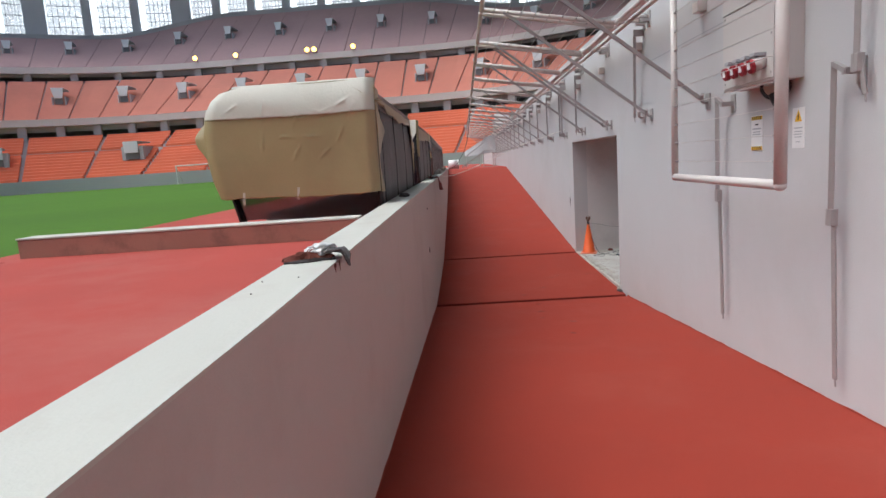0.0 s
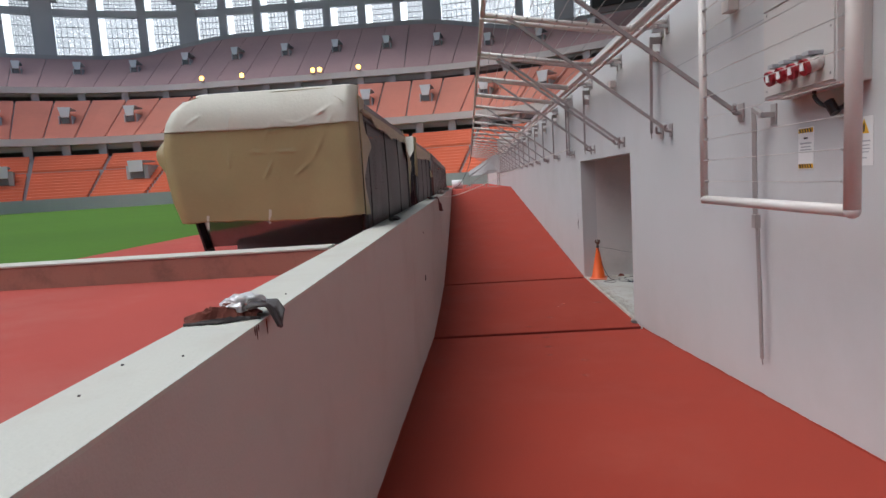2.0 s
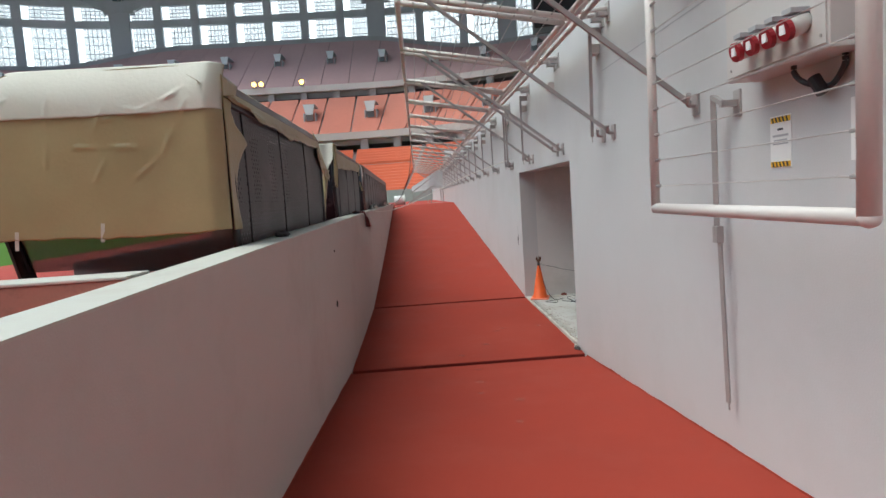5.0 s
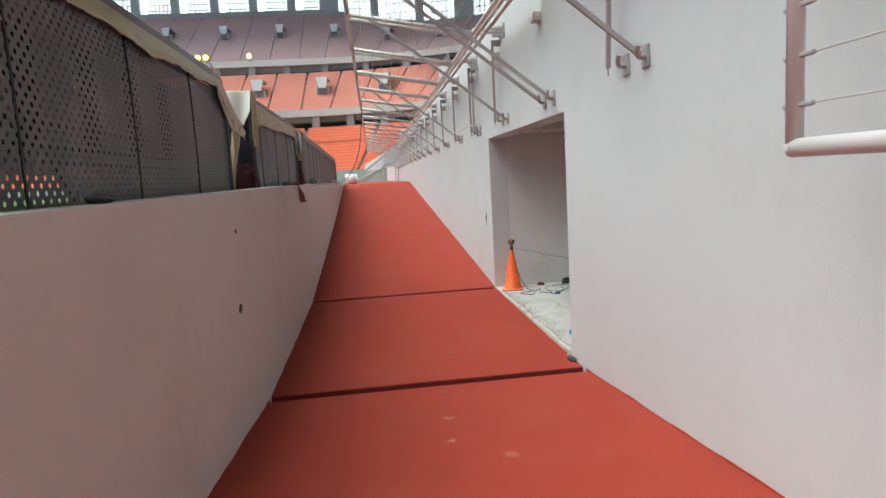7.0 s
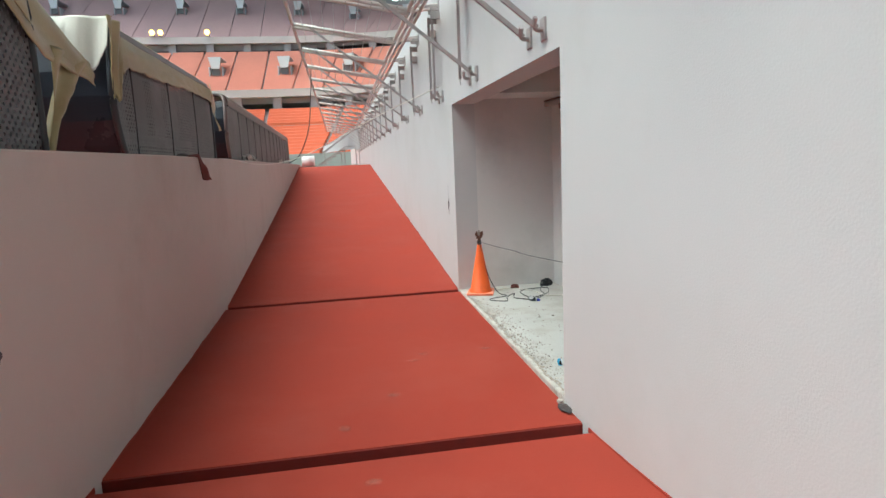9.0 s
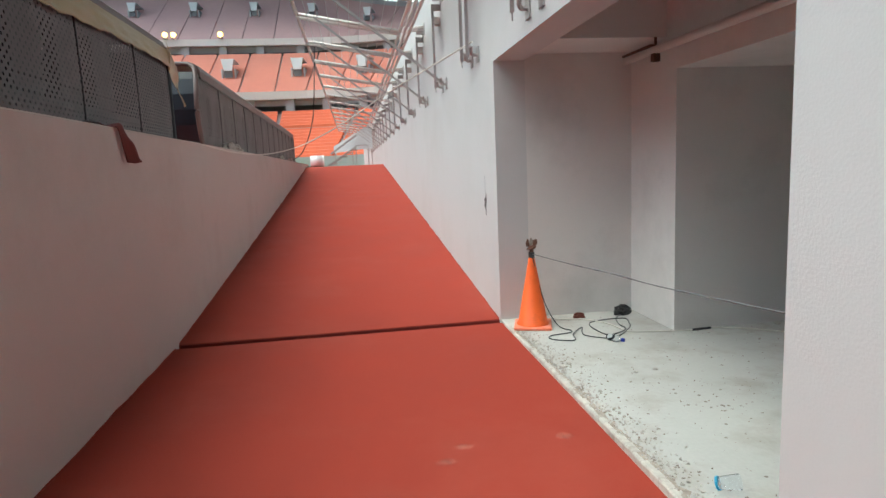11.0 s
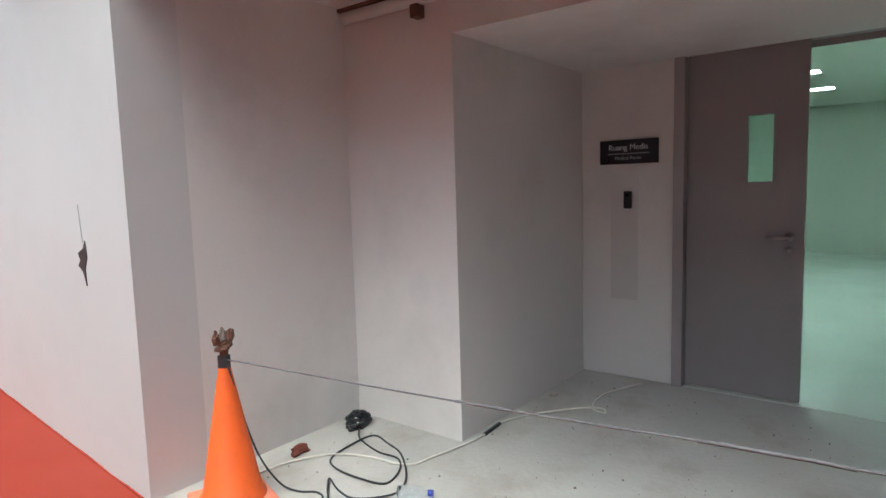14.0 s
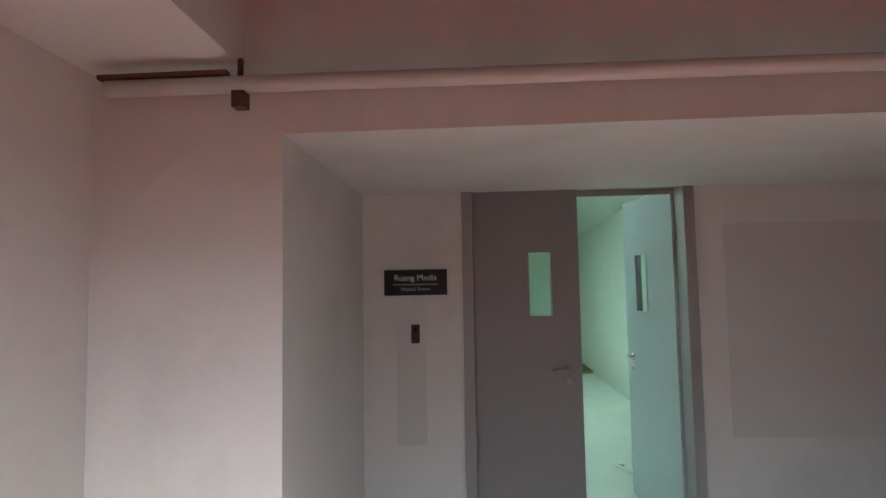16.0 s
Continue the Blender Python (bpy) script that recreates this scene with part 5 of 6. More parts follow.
part("net_stay", rods(((7.3, 0, 2.44), (7.3, 1.8, 0), 0.03), seg=6), WIRE, goal)

# ---------------- on the parapet ----------------
def lump(name, size, seed, material, parent, at=(0, 0, 0), label="", detail=3, rough=0.5):
    """An irregular crumpled piece."""
    bm = bmesh.new()
    bmesh.ops.create_icosphere(bm, subdivisions=detail, radius=0.5)
    for v in bm.verts:
        n = noise.fractal(v.co * 2.3 + Vector((seed * 7.1, seed * 3.3, 0)), 1.0, 2.1, 4)
        v.co *= 1 + rough * n
        v.co = Vector((v.co.x * size[0], v.co.y * size[1], max(-0.32, v.co.z) * size[2] + 0.32 * size[2])) + Vector(at)
    return part(name, bm, material, parent, label)


cz = coping_z(3.95)


def cloth_heap(name, line, wide, high, seed, material, parent, label=""):
    """A crumpled cloth heaped along a line, lying on the surface, with folds running along it."""
    pts = smooth_path(line, 10)
    n = len(pts) - 1

    def fn(u, v):
        i = min(int(u * n), n - 1)
        p = pts[i].lerp(pts[i + 1], u * n - i)
        d = (pts[min(n, i + 2)] - pts[max(0, i - 1)]).normalized()
        side = Vector((d.y, -d.x, 0))
        s = (v - 0.5) * 2
        w = wide * (0.75 + 0.5 * noise.noise(Vector((u * 4, seed, 0)))) * math.sin(math.pi * min(0.93, max(0.1, u))) ** 0.4
        h = high * max(0.0, 1 - s * s) ** 0.6 * (0.55 + 0.7 * abs(noise.fractal(Vector((u * 5, s * 2.2, seed)), 1, 2, 3))) * math.sin(math.pi * min(0.95, max(0.08, u))) ** 0.5
        return p + side * s * w * (1 + 0.2 * noise.noise(Vector((u * 9, s * 3, seed)))) + Vector((0, 0, 0.003 + h))
    bm = bmesh.new()
    sheet(bm, fn, 44, 22, 0.004)
    return part(name, bm, material, parent, label)


rag = thing("crumpled_rag", "muddy red-brown rag dropped on the parapet top", "rag", at=(-0.74, 3.95, cz))
cloth_heap("cloth", [(-0.1, -0.06, 0), (-0.03, -0.02, 0), (0.04, 0.02, 0), (0.1, 0.02, 0)], 0.062, 0.05, 1.0, MUD, rag)
cloth_heap("fold", [(-0.09, -0.085, 0), (0.0, -0.075, 0), (0.06, -0.05, 0), (0.12, -0.03, 0)], 0.012, 0.014, 2.0, DARK_RAG, rag, "dark wet fold")
foil = thing("foil_scrap", "crumpled silver foil scrap lying on the rag", "foil", at=(-0.7, 3.98, cz + 0.02))
lump("sheet", (0.125, 0.11, 0.06), 4.0, FOIL, foil, (0, 0, 0), "", 4, 0.5)
flap = thing("rubber_flap", "dark rubber scrap hanging over the parapet edge", "scrap", at=(-0.61, 3.93, cz))


def flap_place(u, v):
    run = 0.13 * u
    over = max(0.0, run - 0.06)
    return Vector((-0.045 + min(run, 0.06) + 0.45 * over, -0.03 + (0.15 - 0.07 * u) * v, 0.034 - 0.01 * u - (0.4 + 0.45 * (1 - v)) * over + 0.012 * math.sin(6 * v + 2 * u)))


bm = bmesh.new()
sheet(bm, flap_place, 18, 10, 0.006)
part("strip", bm, DARK_RAG, flap, "", True)
bm = bmesh.new()
for k, (dy, l) in enumerate([(-0.085, 0.045), (-0.1, 0.03), (0.0, 0.05), (-0.07, 0.025)]):
    rod(bm, (0.003, dy, -0.005), (0.004, dy, -l), 0.0025, 6, 0.001)
part("drip", bm, MUD, flap, "muddy drips down the face")
for k, (x, y) in enumerate([(-0.68, 3.55), (-0.8, 3.5), (-0.72, 4.05), (-0.77, 3.3), (-0.66, 4.3)]):
    chip = thing("paint_chip", "small dark chip on the parapet top", "chip", "chips on the parapet", (x, y, coping_z(y)))
    lump("crumb", (0.007, 0.006, 0.005), 10 + k, DARK_RAG, chip, detail=2)
for k, (y, s) in enumerate([(8.03, 0.11), (13.9, 0.1), (14.25, 0.08)]):
    clod = thing("dirt_clod", "dark dirt clod on the parapet top", "clod", "clods on the parapet", (-0.72, y, coping_z(y)))
    lump("clod", (s, s * 1.3, s * 0.45), 20 + k, DARK_RAG, clod, detail=3)
for k, (y, s) in enumerate([(18.9, 0.34), (19.7, 0.3), (26.7, 0.3), (29.5, 0.3)]):
    heap = thing("rag_heap", "small grey-brown heap of rags on the parapet", "rag", "rags on the parapet", (wall_x(y) - 0.11, y, coping_z(y)))
    lump("cloth", (0.16, s, 0.14), 30 + k, RUBBLE, heap, detail=4, rough=0.6)
    lump("fold", (0.1, s * 0.6, 0.1), 34 + k, DARK_RAG, heap, (0, s * 0.5, 0), "dark fold", 3, 0.5)
strap = thing("strap", "dark red strap end hanging over the parapet", "strap", at=(-0.61, 14.1, coping_z(14.1)))


def strap_place(u, v):
    """Lies across the coping, then falls twisted down the face, turned half outwards."""
    fall = max(0.0, u - 0.4) / 0.6
    turn = 0.35 + 0.9 * fall + 0.5 * math.sin(5 * fall)
    x = -0.2 + 0.21 * min(1.0, u / 0.4) + (0.02 + 0.085 * math.sin(turn)) * fall * v + 0.012 * fall
    y = -0.05 + 0.1 * v * math.cos(0.8 * turn * fall) + 0.1 * fall
    return Vector((x, y, 0.016 + 0.006 * math.sin(11 * u) - 0.27 * fall + 0.018 * math.sin(14 * u + 3 * v) * (1 - fall) + 0.02 * abs(v - 0.5) * (u > 0.97)))


bm = bmesh.new()
sheet(bm, strap_place, 36, 6, 0.006)
part("webbing", bm, STRAP, strap, "", True)
for y, z, r in ((9.91, 0.13, 0.028), (10.0, 0.73, 0.01)):
    hole = thing("wall_chip", "dark knocked-out hole in the parapet face", "hole", "holes in the parapet", (XL, y, z))
    # a dark lump paints the shaded inside of the hole
    lump("rim", (0.018, r * 4.0, r * 3.2), y, DARK_RAG, hole, (0, 0, -r * 0.6), "", 3, 0.6)

# cable slung from the dugouts across to the wall
sling = thing("slung_cable", "white cable slung from the parapet across to the wall", "cable")
bm = bmesh.new()
tube(bm, smooth_path([(-0.72, 15.9, 1.07), (-0.66, 16.6, 1.06), (-0.55, 18.0, 1.0), (-0.3, 19.4, 1.0), (0.2, 20.0, 1.14), (0.9, 19.4, 1.42), (1.6, 17.8, 1.72), (2.2, 16.1, 1.9), (2.36, 15.7, 1.95)], 8), 0.009, 6)
part("sheath", bm, WHITE_CABLE, sling, "", True)
drop = thing("hanging_cable", "thin dark cable hanging from the barrier frames", "cable")
bm = bmesh.new()
tube(bm, smooth_path([(0.35, 24.0, 3.55), (0.28, 24.3, 2.9), (0.1, 25.5, 2.0), (-0.3, 27.0, 1.3), (-0.7, 28.0, 1.06)], 6), 0.012, 5)
part("sheath", bm, BLACK_CABLE, drop, "", True)

# black gouge in the wall beyond the lobby
gouge = thing("wall_crack", "black torn gouge in the white wall paint", "crack", at=(XR, 15.5, 0.29))
bm = bmesh.new()
prism(bm, [(-0.05, 0.1), (-0.02, 0.06), (0.045, 0.035), (0.02, 0.0), (0.05, -0.03), (0.0, -0.06), (-0.03, -0.13), (-0.028, -0.04), (-0.06, 0.015)], "x", -0.004, 0.002)
part("tear", bm, DARK_RAG, gouge)
part("scratch", rods(((-0.002, -0.02, 0.09), (-0.002, 0.0, 0.28), 0.002), seg=5), INK_GREY, gouge)

# ---------------- lobby floor clutter ----------------
LF = LZ + 0.006
lead = thing("black_cable", "thin black cable dropped in loops on the floor", "cable")
bm = bmesh.new()
down = [(2.63, 14.63, LZ + 0.66), (2.67, 14.62, LZ + 0.45), (2.74, 14.6, LZ + 0.2), (2.82, 14.56, LZ + 0.04)]
loops = [(2.86, 14.48), (2.9, 14.39), (2.86, 14.31), (2.7, 14.3), (2.64, 14.22), (2.68, 14.13), (2.83, 14.11), (2.88, 14.28), (3.02, 14.44), (2.98, 14.33), (2.96, 14.21), (3.03, 14.11), (3.14, 14.08), (3.27, 14.15), (3.43, 14.33), (3.5, 14.49), (3.53, 14.62), (3.41, 14.64), (3.2, 14.62), (3.12, 14.5), (3.11, 14.3), (3.16, 14.18), (3.3, 14.22), (3.38, 14.31), (3.39, 14.46), (3.45, 14.66), (3.54, 14.76)]
tube(bm, smooth_path(down + [(x, y, LF + 0.004 * (k % 3)) for k, (x, y) in enumerate(loops)], 6), 0.005, 6)
part("sheath", bm, BLACK_CABLE, lead, "", True)
ext = thing("white_cable", "white cable running over the floor to the clinic door", "cable")
bm = bmesh.new()
run_w = [(2.79, 14.8), (3.03, 14.76), (3.22, 14.64), (3.31, 14.46), (3.36, 14.22), (3.5, 14.17), (3.72, 14.12), (3.95, 14.1), (4.1, 14.12), (4.36, 14.0), (4.6, 13.8), (4.64, 13.7), (4.58, 13.66), (4.62, 13.76), (4.85, 13.8), (5.07, 13.74), (5.24, 13.66)]
tube(bm, smooth_path([(x, y, LF + 0.003) for x, y in run_w], 6), 0.006, 6)
sheath = part("sheath", bm, WHITE_CABLE, ext, "", True)
part("tape_joint", rods(((3.9, 14.1, LF + 0.004), (4.08, 14.115, LF + 0.004), 0.011), seg=8), BLACK_CABLE, ext, "black taped joint")
line = thing("barrier_line", "taut grey string stretched across the opening from the cone", "string")
CORDON = smooth_path([(2.63, 14.63, -0.145), (2.52, 13.5, -0.04), (2.47, 12.87, 0.02), (2.46, 12.5, 0.05), (2.45, 12.0, 0.08), (2.44, 11.1, 0.16)], 6)
bm = bmesh.new()
tube(bm, CORDON, 0.0032, 5)
part("cord", bm, CORD, line, "", True)
for a, b in ((8, 11), (13, 15), (17, 22)):
    bm = bmesh.new()
    tube(bm, [p + Vector((0, 0, 0.002 * math.sin(3 * k))) for k, p in enumerate(CORDON[a:b])], 0.0048, 5)
    part("frayed_length", bm, CORD, line, "", True)
part("wall_hook", rods(((2.44, 11.094, 0.16), (2.44, 11.115, 0.162), 0.008), seg=8), RUST, line, "rusty hook in the jamb")
clampo = thing("plug_clamp", "dark corroded clamp with crumpled jaws stuck on the cone tip", "clamp", at=(2.63, 14.66, LZ + 0.64))
part("tape", rods(((0, 0, -0.005), (0, 0, 0.06), 0.028), seg=12), BLACK_CABLE, clampo, "black tape wrapping")
part("stem", rods(((0, 0, 0.05), (0.004, 0, 0.1), 0.02), seg=8), RUST, clampo)
lump("jaw", (0.075, 0.05, 0.05), 81.0, RUST, clampo, (0, 0, 0.085), "", 3, 0.6)
for x, y, z, seed in ((-0.034, 0.0, 0.115, 82.0), (0.002, 0.008, 0.125, 83.0), (0.034, -0.004, 0.118, 84.0)):
    lump("prong", (0.034, 0.028, 0.075), seed, GRIME if seed == 83.0 else RUST, clampo, (x, y, z), "", 3, 0.6)
reel = thing("black_bag", "small black plastic bundle in the corner", "bag", at=(3.58, 14.82, LZ))
lump("sack", (0.16, 0.12, 0.12), 41.0, BLACK_GLOSS, reel, detail=4, rough=0.45)
leafy = thing("red_scrap", "dry red-brown scrap by the wall", "scrap", at=(3.14, 14.82, LZ))
lump("scrap", (0.12, 0.06, 0.05), 42.0, MUD, leafy, detail=3, rough=0.7)

bottle = thing("plastic_bottle", "crushed clear plastic bottle with a blue cap", "bottle", at=(3.1, 14.05, LZ + 0.03), turn=(88, 0, 25))
bm = bmesh.new()
prof = [(0.026, 0.0), (0.03, 0.01), (0.03, 0.09), (0.027, 0.11), (0.012, 0.135), (0.012, 0.15)]
rings = [[bm.verts.new((r * math.cos(a) * (1 + 0.12 * math.sin(3 * a + 20 * z)), r * math.sin(a), z)) for a in (2 * math.pi * k / 14 for k in range(14))] for r, z in prof]
for a, b in zip(rings, rings[1:]):
    for k in range(14):
        bm.faces.new((a[k], a[(k + 1) % 14], b[(k + 1) % 14], b[k]))
bm.faces.new(rings[0])
CLEAR = glass("clear_plastic", (0.9, 0.95, 1.0), 0.1)
part("body", bm, CLEAR, bottle, "", True)
part("cap", rods(((0, 0, 0.145), (0, 0, 0.168), 0.015), seg=14), mat("blue_cap_plastic", (0.02, 0.04, 0.4), 0.4), bottle, "blue screw cap")
cup = thing("plastic_cup", "crushed plastic cup with a blue lid on the edge", "cup", at=(2.62, 11.75, LZ + 0.03), turn=(70, 20, 40))
bm = bmesh.new()
rod(bm, (0, 0, 0), (0, 0, 0.09), 0.028, 14, 0.036)
part("body", bm, CLEAR, cup)
part("lid", rods(((0, 0, -0.012), (0, 0, 0.0), 0.032), seg=14), mat("cyan_lid_plastic", (0.02, 0.28, 0.5), 0.4), cup, "blue lid")

# crumbled mortar along the lobby edge, and crumbs over the floor
random.seed(7)
bm = bmesh.new()


def crumb(bm, x, y, z, s):
    made = bmesh.ops.create_icosphere(bm, subdivisions=1, radius=s, matrix=Matrix.Translation((x, y, z)) @ Euler((random.random() * 6, random.random() * 6, random.random() * 6)).to_matrix().to_4x4() @ Matrix.Diagonal((1, random.uniform(0.5, 1), random.uniform(0.2, 0.5), 1)))
    for v in made["verts"]:
        v.co += Vector((random.uniform(-1, 1), random.uniform(-1, 1), random.uniform(-1, 1))) * s * 0.25


for k in range(1100):
    y = random.uniform(11.3, 14.5)
    x = XR + 0.03 + abs(random.gauss(0, 0.06 if y > 12.5 else 0.1))
    crumb(bm, x, y, LZ + 0.004, random.choice((0.003, 0.004, 0.005, 0.006, 0.008, 0.012)))
tagged(part("crumbled_mortar", bm, RUBBLE), "crumbled mortar along the broken lobby edge", "rubble", kind="stuff")
bm = bmesh.new()
for k in range(420):
    crumb(bm, random.uniform(2.5, 5.2), random.uniform(11.3, 14.8), LZ + 0.003, random.choice((0.003, 0.003, 0.004, 0.006)))
tagged(part("floor_crumbs", bm, mat("dark_crumbs", (0.2, 0.13, 0.1), 0.95, 0.4, 20, 80, 0.2)), "small dark crumbs scattered over the lobby floor", "crumbs", kind="stuff")
for k, (x, y, s) in enumerate([(2.5, 13.5, 0.05), (2.57, 13.56, 0.04), (3.12, 13.28, 0.035), (2.96, 13.26, 0.03), (5.28, 14.2, 0.05), (4.7, 14.08, 0.06)]):
    stone = thing("mortar_lump", "loose grey mortar lump on the lobby floor", "rubble", "mortar lumps on the floor", (x, y, LZ))
    lump("stone", (s, s * 0.8, s * 0.5), 50 + k, RUBBLE, stone, detail=3)
# flakes of mortar and dirt, strewn in clusters over the lobby floor
FLAKE = mat("dirty_mortar_flakes", (0.2, 0.165, 0.14), 0.95, 0.5, 30, 90, 0.4, dirt=(0.14, 0.08, 0.06), dirt_amt=0.8, dirt_scale=12, island=0.3)


def flake(bm, x, y, s):
    n, a0 = random.randint(5, 7), random.random() * 6
    pts = [(x + s * random.uniform(0.5, 1.0) * math.cos(a0 + 6.283 * q / n), y + 0.8 * s * random.uniform(0.5, 1.0) * math.sin(a0 + 6.283 * q / n)) for q in range(n)]
    h = s * random.uniform(0.08, 0.25)
    low, top = [bm.verts.new((px, py, LZ - 0.001)) for px, py in pts], [bm.verts.new((x + (px - x) * 0.8, y + (py - y) * 0.8, LZ + h)) for px, py in pts]
    bm.faces.new(top)
    for q in range(n):
        bm.faces.new((low[q], low[(q + 1) % n], top[(q + 1) % n], top[q]))


bm = bmesh.new()
for cx, cy, r, n in [(2.62, 13.9, 0.12, 40), (2.6, 13.45, 0.12, 60), (2.56, 13.05, 0.1, 50), (2.72, 12.75, 0.08, 16), (3.0, 13.0, 0.2, 22), (3.25, 12.6, 0.14, 18), (3.3, 12.95, 0.25, 18), (3.55, 12.7, 0.1, 22), (2.55, 12.5, 0.1, 40), (2.55, 12.0, 0.1, 50), (2.6, 11.6, 0.12, 50), (3.1, 12.1, 0.3, 30), (3.7, 13.2, 0.2, 12), (4.0, 12.4, 0.4, 20)]:
    for k in range(n):
        flake(bm, max(XR + 0.03, cx + random.gauss(0, r * 0.6)), cy + random.gauss(0, r * 1.2), random.choice((0.003, 0.004, 0.005, 0.006, 0.009, 0.014)))
tagged(part("mortar_flakes", bm, FLAKE), "dirty mortar flakes strewn over the lobby floor", "rubble", kind="stuff")
bm = bmesh.new()
soil = [(XR + 0.012, XR + 0.05 + 0.07 * abs(noise.fractal(Vector((k * 0.31, 4.0, 0)), 1, 2, 3)), OY0 + 0.12 + k * 0.03) for k in range(115)]
rows_ = [[bm.verts.new((xa + (xb - xa) * f, y, LZ + (0.002 + 0.012 * abs(noise.noise(Vector((y * 19, f * 4, 2))))) * math.sin(math.pi * min(0.97, f + 0.08)))) for f in (0, 0.2, 0.4, 0.6, 0.8, 1.0)] for xa, xb, y in soil]
for ra, rb in zip(rows_, rows_[1:]):
    for q in range(5):
        bm.faces.new((ra[q], ra[q + 1], rb[q + 1], rb[q]))
tagged(part("edge_dirt", bm, mat("gritty_edge_dirt", (0.36, 0.31, 0.26), 0.98, 0.5, 25, 70, 0.8, dirt=(0.2, 0.13, 0.1), dirt_amt=0.8, dirt_scale=14)), "gritty dirt along the broken floor edge", "dirt", kind="stuff")
# broken edge between the red coating and the concrete
bm = bmesh.new()
for k in range(40):
    y = OY0 + 0.1 + k * 0.092
    s = random.uniform(0.0, 0.028)
    made = box(bm, XR - 0.005, XR + s + 0.02, y - 0.05, y + 0.05, LZ - 0.05, LZ + random.uniform(0.002, 0.012), bevel=0.008, segs=1)
tagged(part("broken_edge", bm, RUBBLE), "ragged broken concrete edge along the red floor", "edge", kind="stuff")
# rolled-on repairs of the lobby paint
PATCH = mat("lobby_touch_up_paint", (0.6, 0.575, 0.565), 0.75, 0.05, 1.5, 60, 0.1)
setting("trim_patch_east", boxes((DX - 0.002, DX, 10.7, 11.8, -0.2, 1.16)), PATCH, "slightly darker rolled paint patch beside the clinic door", "paint patch")
setting("trim_patch_sign", boxes((DX - 0.002, DX, 13.74, 13.94, -0.25, 0.66)), PATCH, "slightly darker rolled paint patch under the sign", "paint patch")
# clinic clutter
board = thing("cardboard_sheet", "flattened cardboard sheet on the clinic floor", "cardboard", at=(13.5, 11.55, LZ + 0.012), turn=(0, 0, 20))
part("sheet", boxes((-0.6, 0.6, -0.4, 0.4, 0, 0.03)), mat("brown_cardboard", (0.3, 0.24, 0.12), 0.85), board)
hose = thing("hose_loop", "pale hose loop lying behind the open door", "hose")
bm = bmesh.new()
tube(bm, smooth_path([(6.9, 12.16, LZ + 0.02), (6.78, 12.24, LZ + 0.05), (6.6, 12.22, LZ + 0.08), (6.52, 12.12, LZ + 0.05), (6.6, 12.04, LZ + 0.02)], 6), 0.014, 7)
part("hose", bm, WHITE_CABLE, hose, "", True)
switchbox = thing("wall_trunking", "grey vertical trunking on the clinic wall", "trunking", at=(14.48, 11.9, 0.0))
part("duct", boxes((-0.06, 0, -0.05, 0.05, -0.2, 1.0)), INK_GREY, switchbox)

# ---------------- beyond the crest ----------------
tank = thing("white_drum", "white drum lying on its side beyond the ramp", "drum", at=(-1.0, 40, ZC))
bm = bmesh.new()
rod(bm, (0, 0, 0.3), (0.62, 0, 0.3), 0.28, 20)
part("body", bm, LETTER, tank, "", True)
part("rim", rods(((0.6, 0, 0.3), (0.66, 0, 0.3), 0.3), seg=20), PAPER, tank)
steps = thing("mobile_stairs", "grey steel mobile stair unit beyond the ramp", "stairs", at=(-0.15, 40.4, ZC))
steps.scale = (1.3, 1.3, 1.3)
for yy in (0, 0.8):
    bm = bmesh.new()
    bar(bm, (0, yy, 0.05), (1.1, yy, 0.75), 0.06, 0.05)
    part("stringer", bm, STEEL_G, steps)
    bm = bmesh.new()
    bar(bm, (0.1, yy, 0.5), (1.15, yy, 1.2), 0.04, 0.04)
    part("handrail", bm, STEEL_G, steps)
for k in range(5):
    part("tread", boxes((0.1 + 0.2 * k, 0.35 + 0.2 * k, 0, 0.8, 0.1 + 0.13 * k, 0.13 + 0.13 * k)), STEEL_G, steps)
table = thing("steel_trestle", "grey steel trestle frame beyond the ramp", "trestle", at=(1.25, 40.6, ZC))
for x in (0, 0.62):
    part("leg", boxes((x, x + 0.05, 0, 0.05, 0, 1.0)), STEEL_G, table)
part("top_bar", boxes((0, 0.67, 0, 0.05, 1.0, 1.05)), STEEL_G, table)
part("foot_bar", boxes((-0.05, 0.75, 0, 0.05, -0.0, 0.03)), STEEL_G, table)
# sheet and poles are added to draw a pale hazy mass here
cover = thing("plastic_cover", "pale sheet on added poles by the wall", "plastic sheet", at=(0, 42.5, ZC))
bm = bmesh.new()
sheet(bm, lambda u, v: Vector((0.1 + 2.1 * u, 0.4 * v + 0.08 * math.sin(9 * u), (0.75 + 0.2 * u) + (0.35 + 1.0 * u) * v + 0.05 * noise.fractal(Vector((u * 5, v * 3, 1.0)), 1, 2, 3))), 36, 16, 0.01)
part("sheet", bm, CONCRETE, cover)
for x, z in ((0.15, 0.95), (1.1, 1.6), (2.15, 2.2)):
    part("pole", rods(((x, 0.45, 0), (x, 0.45, z), 0.025), seg=8), STEEL_G, cover)

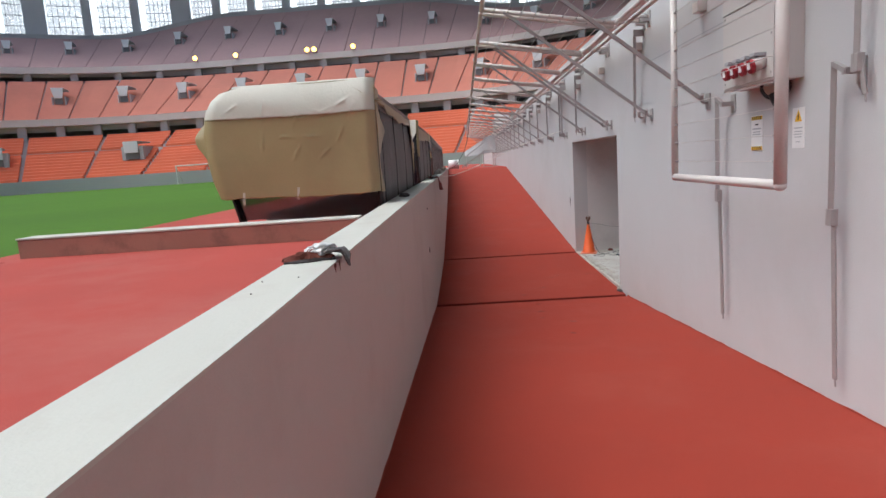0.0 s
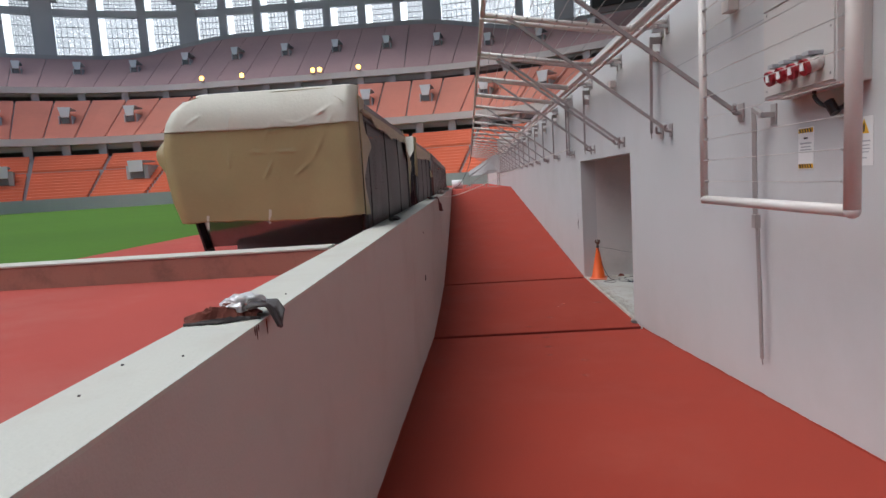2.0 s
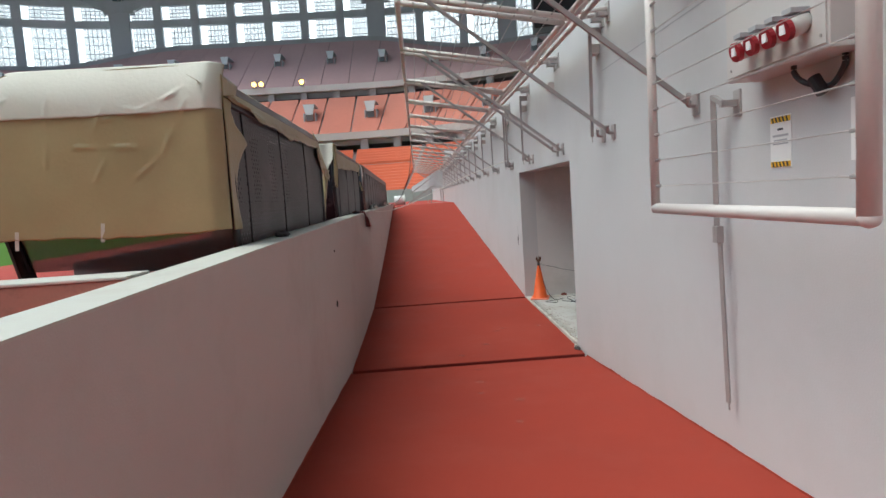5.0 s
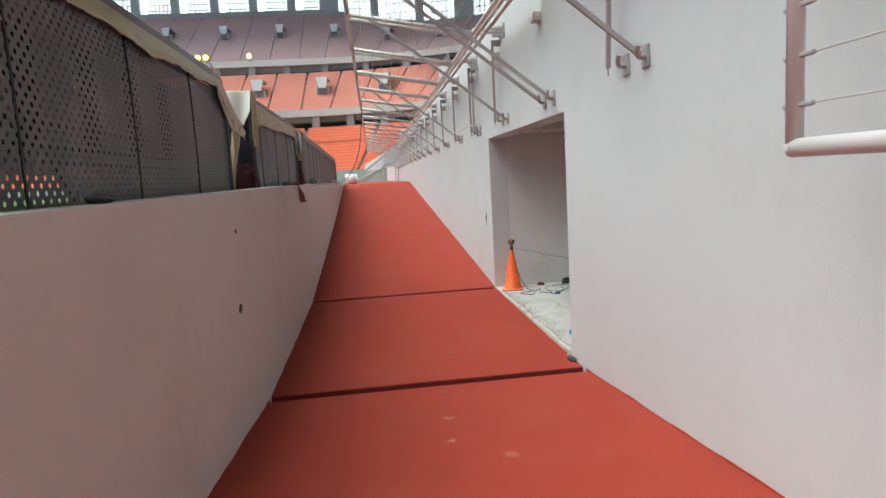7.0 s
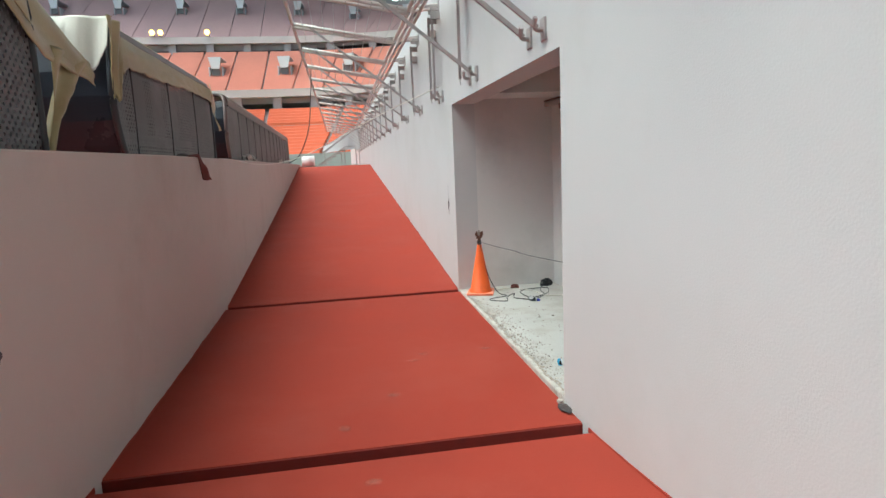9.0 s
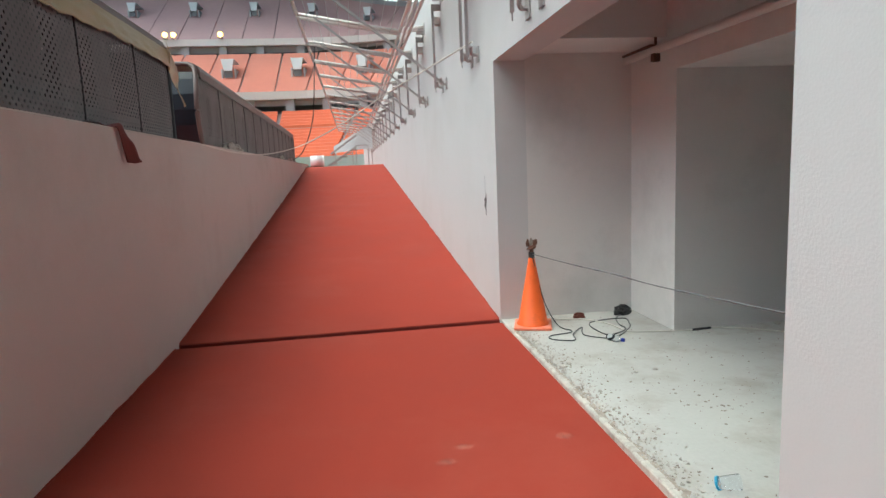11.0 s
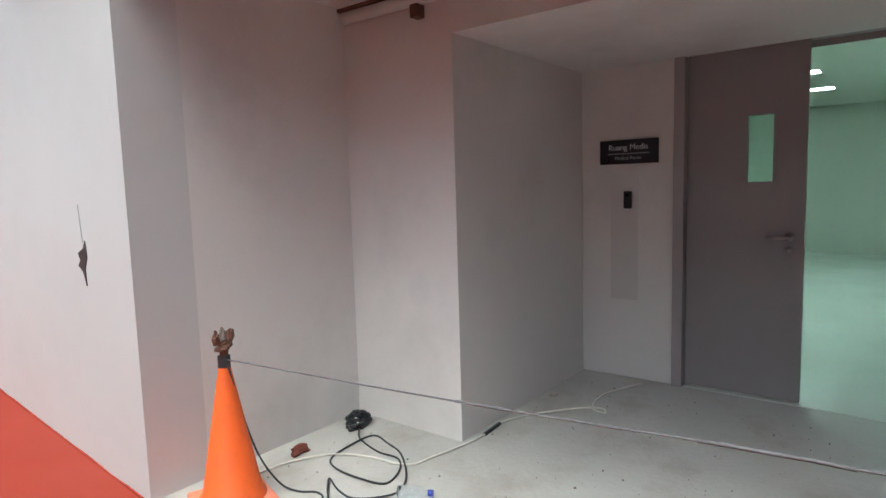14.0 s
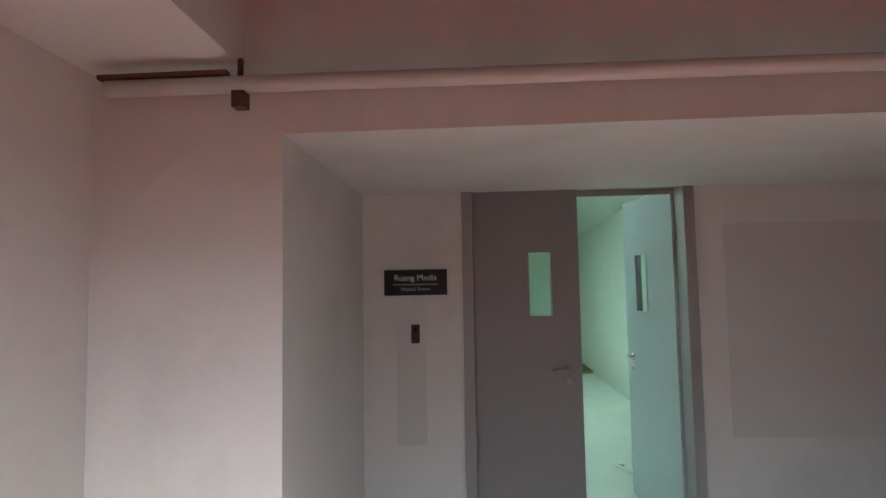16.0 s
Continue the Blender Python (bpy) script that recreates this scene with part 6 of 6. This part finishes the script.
# ---------------- marks and edges of the corridor ----------------
def coating_lip(name, x, way, y0, y1, seed, base):
    """Red coating run a finger up the foot of a wall, with an uneven upper edge."""
    bm = bmesh.new()
    n = int((y1 - y0) / 0.06)
    lo, hi = [], []
    for i in range(n + 1):
        y = y0 + (y1 - y0) * i / n
        h = 0.006 + 0.012 * max(0, noise.fractal(Vector((y * 1.9, seed, 0)), 1, 2, 4) + 0.35)
        bend = wall_x(y) - XL if way > 0 else 0.0
        lo.append((bm.verts.new((x + bend, y, base(y) - 0.02)), bm.verts.new((x + bend + way * 0.006, y, base(y) - 0.02))))
        hi.append((bm.verts.new((x + bend, y, base(y) + h)), bm.verts.new((x + bend + way * 0.006, y, base(y) + h * 0.8))))
    for i in range(n):
        bm.faces.new((lo[i][1], lo[i + 1][1], hi[i + 1][1], hi[i][1]))
        bm.faces.new((hi[i][1], hi[i + 1][1], hi[i + 1][0], hi[i][0]))
    return setting(name, bm, RED, "uneven edge of the red coating on the wall foot", "trim")


coating_lip("baseboard_west", XL, 1, -3.0, Y1 - GAP, 1.0, floor_z)
coating_lip("baseboard_west_landing", XL, 1, Y1 + GAP, Y2 - GAP, 2.0, floor_z)
coating_lip("baseboard_west_up", XL, 1, Y2 + GAP, YC, 3.0, floor_z)
coating_lip("baseboard_east", XR, -1, -3.0, Y1 - GAP, 4.0, floor_z)
coating_lip("baseboard_east_up", XR, -1, Y2 + GAP, YC, 5.0, floor_z)

SCUFF = mat("chalky_scuff", (0.52, 0.17, 0.12), 0.9, 0.3, 20, 90, 0.1)
nt = SCUFF.node_tree
co, ln, rm, ns = nt.nodes.new("ShaderNodeTexCoord"), nt.nodes.new("ShaderNodeVectorMath"), nt.nodes.new("ShaderNodeMapRange"), nt.nodes.new("ShaderNodeTexNoise")
ln.operation = "LENGTH"
ns.inputs["Scale"].default_value, ns.inputs["Detail"].default_value = 28, 4
nt.links.new(co.outputs["Object"], ln.inputs[0])
nt.links.new(co.outputs["Object"], ns.inputs["Vector"])
rm.inputs["From Min"].default_value, rm.inputs["From Max"].default_value = 0.075, 0.0
nt.links.new(ln.outputs["Value"], rm.inputs["Value"])
mu, tr, mx = nt.nodes.new("ShaderNodeMath"), nt.nodes.new("ShaderNodeBsdfTransparent"), nt.nodes.new("ShaderNodeMixShader")
mu.operation = "MULTIPLY"
nt.links.new(rm.outputs[0], mu.inputs[0])
nt.links.new(ns.outputs["Fac"], mu.inputs[1])
nt.links.new(mu.outputs[0], mx.inputs[0])
nt.links.new(tr.outputs[0], mx.inputs[1])
nt.links.new(nt.nodes["Principled BSDF"].outputs[0], mx.inputs[2])
nt.links.new(mx.outputs[0], nt.nodes["Material Output"].inputs["Surface"])
random.seed(11)
for x, y, w, l in [(1.45, 12.35, 0.06, 0.03), (1.2, 11.6, 0.05, 0.04), (0.82, 11.1, 0.04, 0.05), (0.97, 10.3, 0.05, 0.04), (0.92, 9.65, 0.05, 0.08), (2.15, 12.5, 0.05, 0.03), (1.57, 12.5, 0.05, 0.025), (1.22, 8.8, 0.05, 0.07), (0.88, 9.15, 0.03, 0.04), (1.1, 8.1, 0.03, 0.05)]:
    mark = thing("floor_scuff", "pale chalky scuff on the red floor", "scuff", "scuffs on the red floor", (x, y, floor_z(y) + 0.0015), (math.degrees(math.atan2(floor_z(y + 0.1) - floor_z(y - 0.1), 0.2)), 0, 0))
    bm = bmesh.new()
    ring = [bm.verts.new((w * (0.9 + 0.5 * random.random()) * math.cos(a), l * (0.9 + 0.5 * random.random()) * math.sin(a), 0)) for a in (2 * math.pi * q / 14 for q in range(14))]
    bm.faces.new(ring)
    part("mark", bm, SCUFF, mark)

setting("wall_joint", boxes((XR - 0.0015, XR, -20, 9.6, 2.472, 2.482)), INK_GREY, "thin horizontal joint in the white wall", "trim")

breach = thing("broken_corner", "dark broken corner of the red floor coating", "hole", at=(2.37, 11.0, floor_z(11.0)))
# the hollow's shade, put in as a flat dark lump
lump("crater", (0.09, 0.14, 0.03), 71.0, DARK_RAG, breach, detail=3, rough=0.7)
lump("loose_chunk", (0.07, 0.06, 0.04), 72.0, RUBBLE, breach, (0.02, 0.12, 0.0), "loose mortar chunk", 3, 0.5)
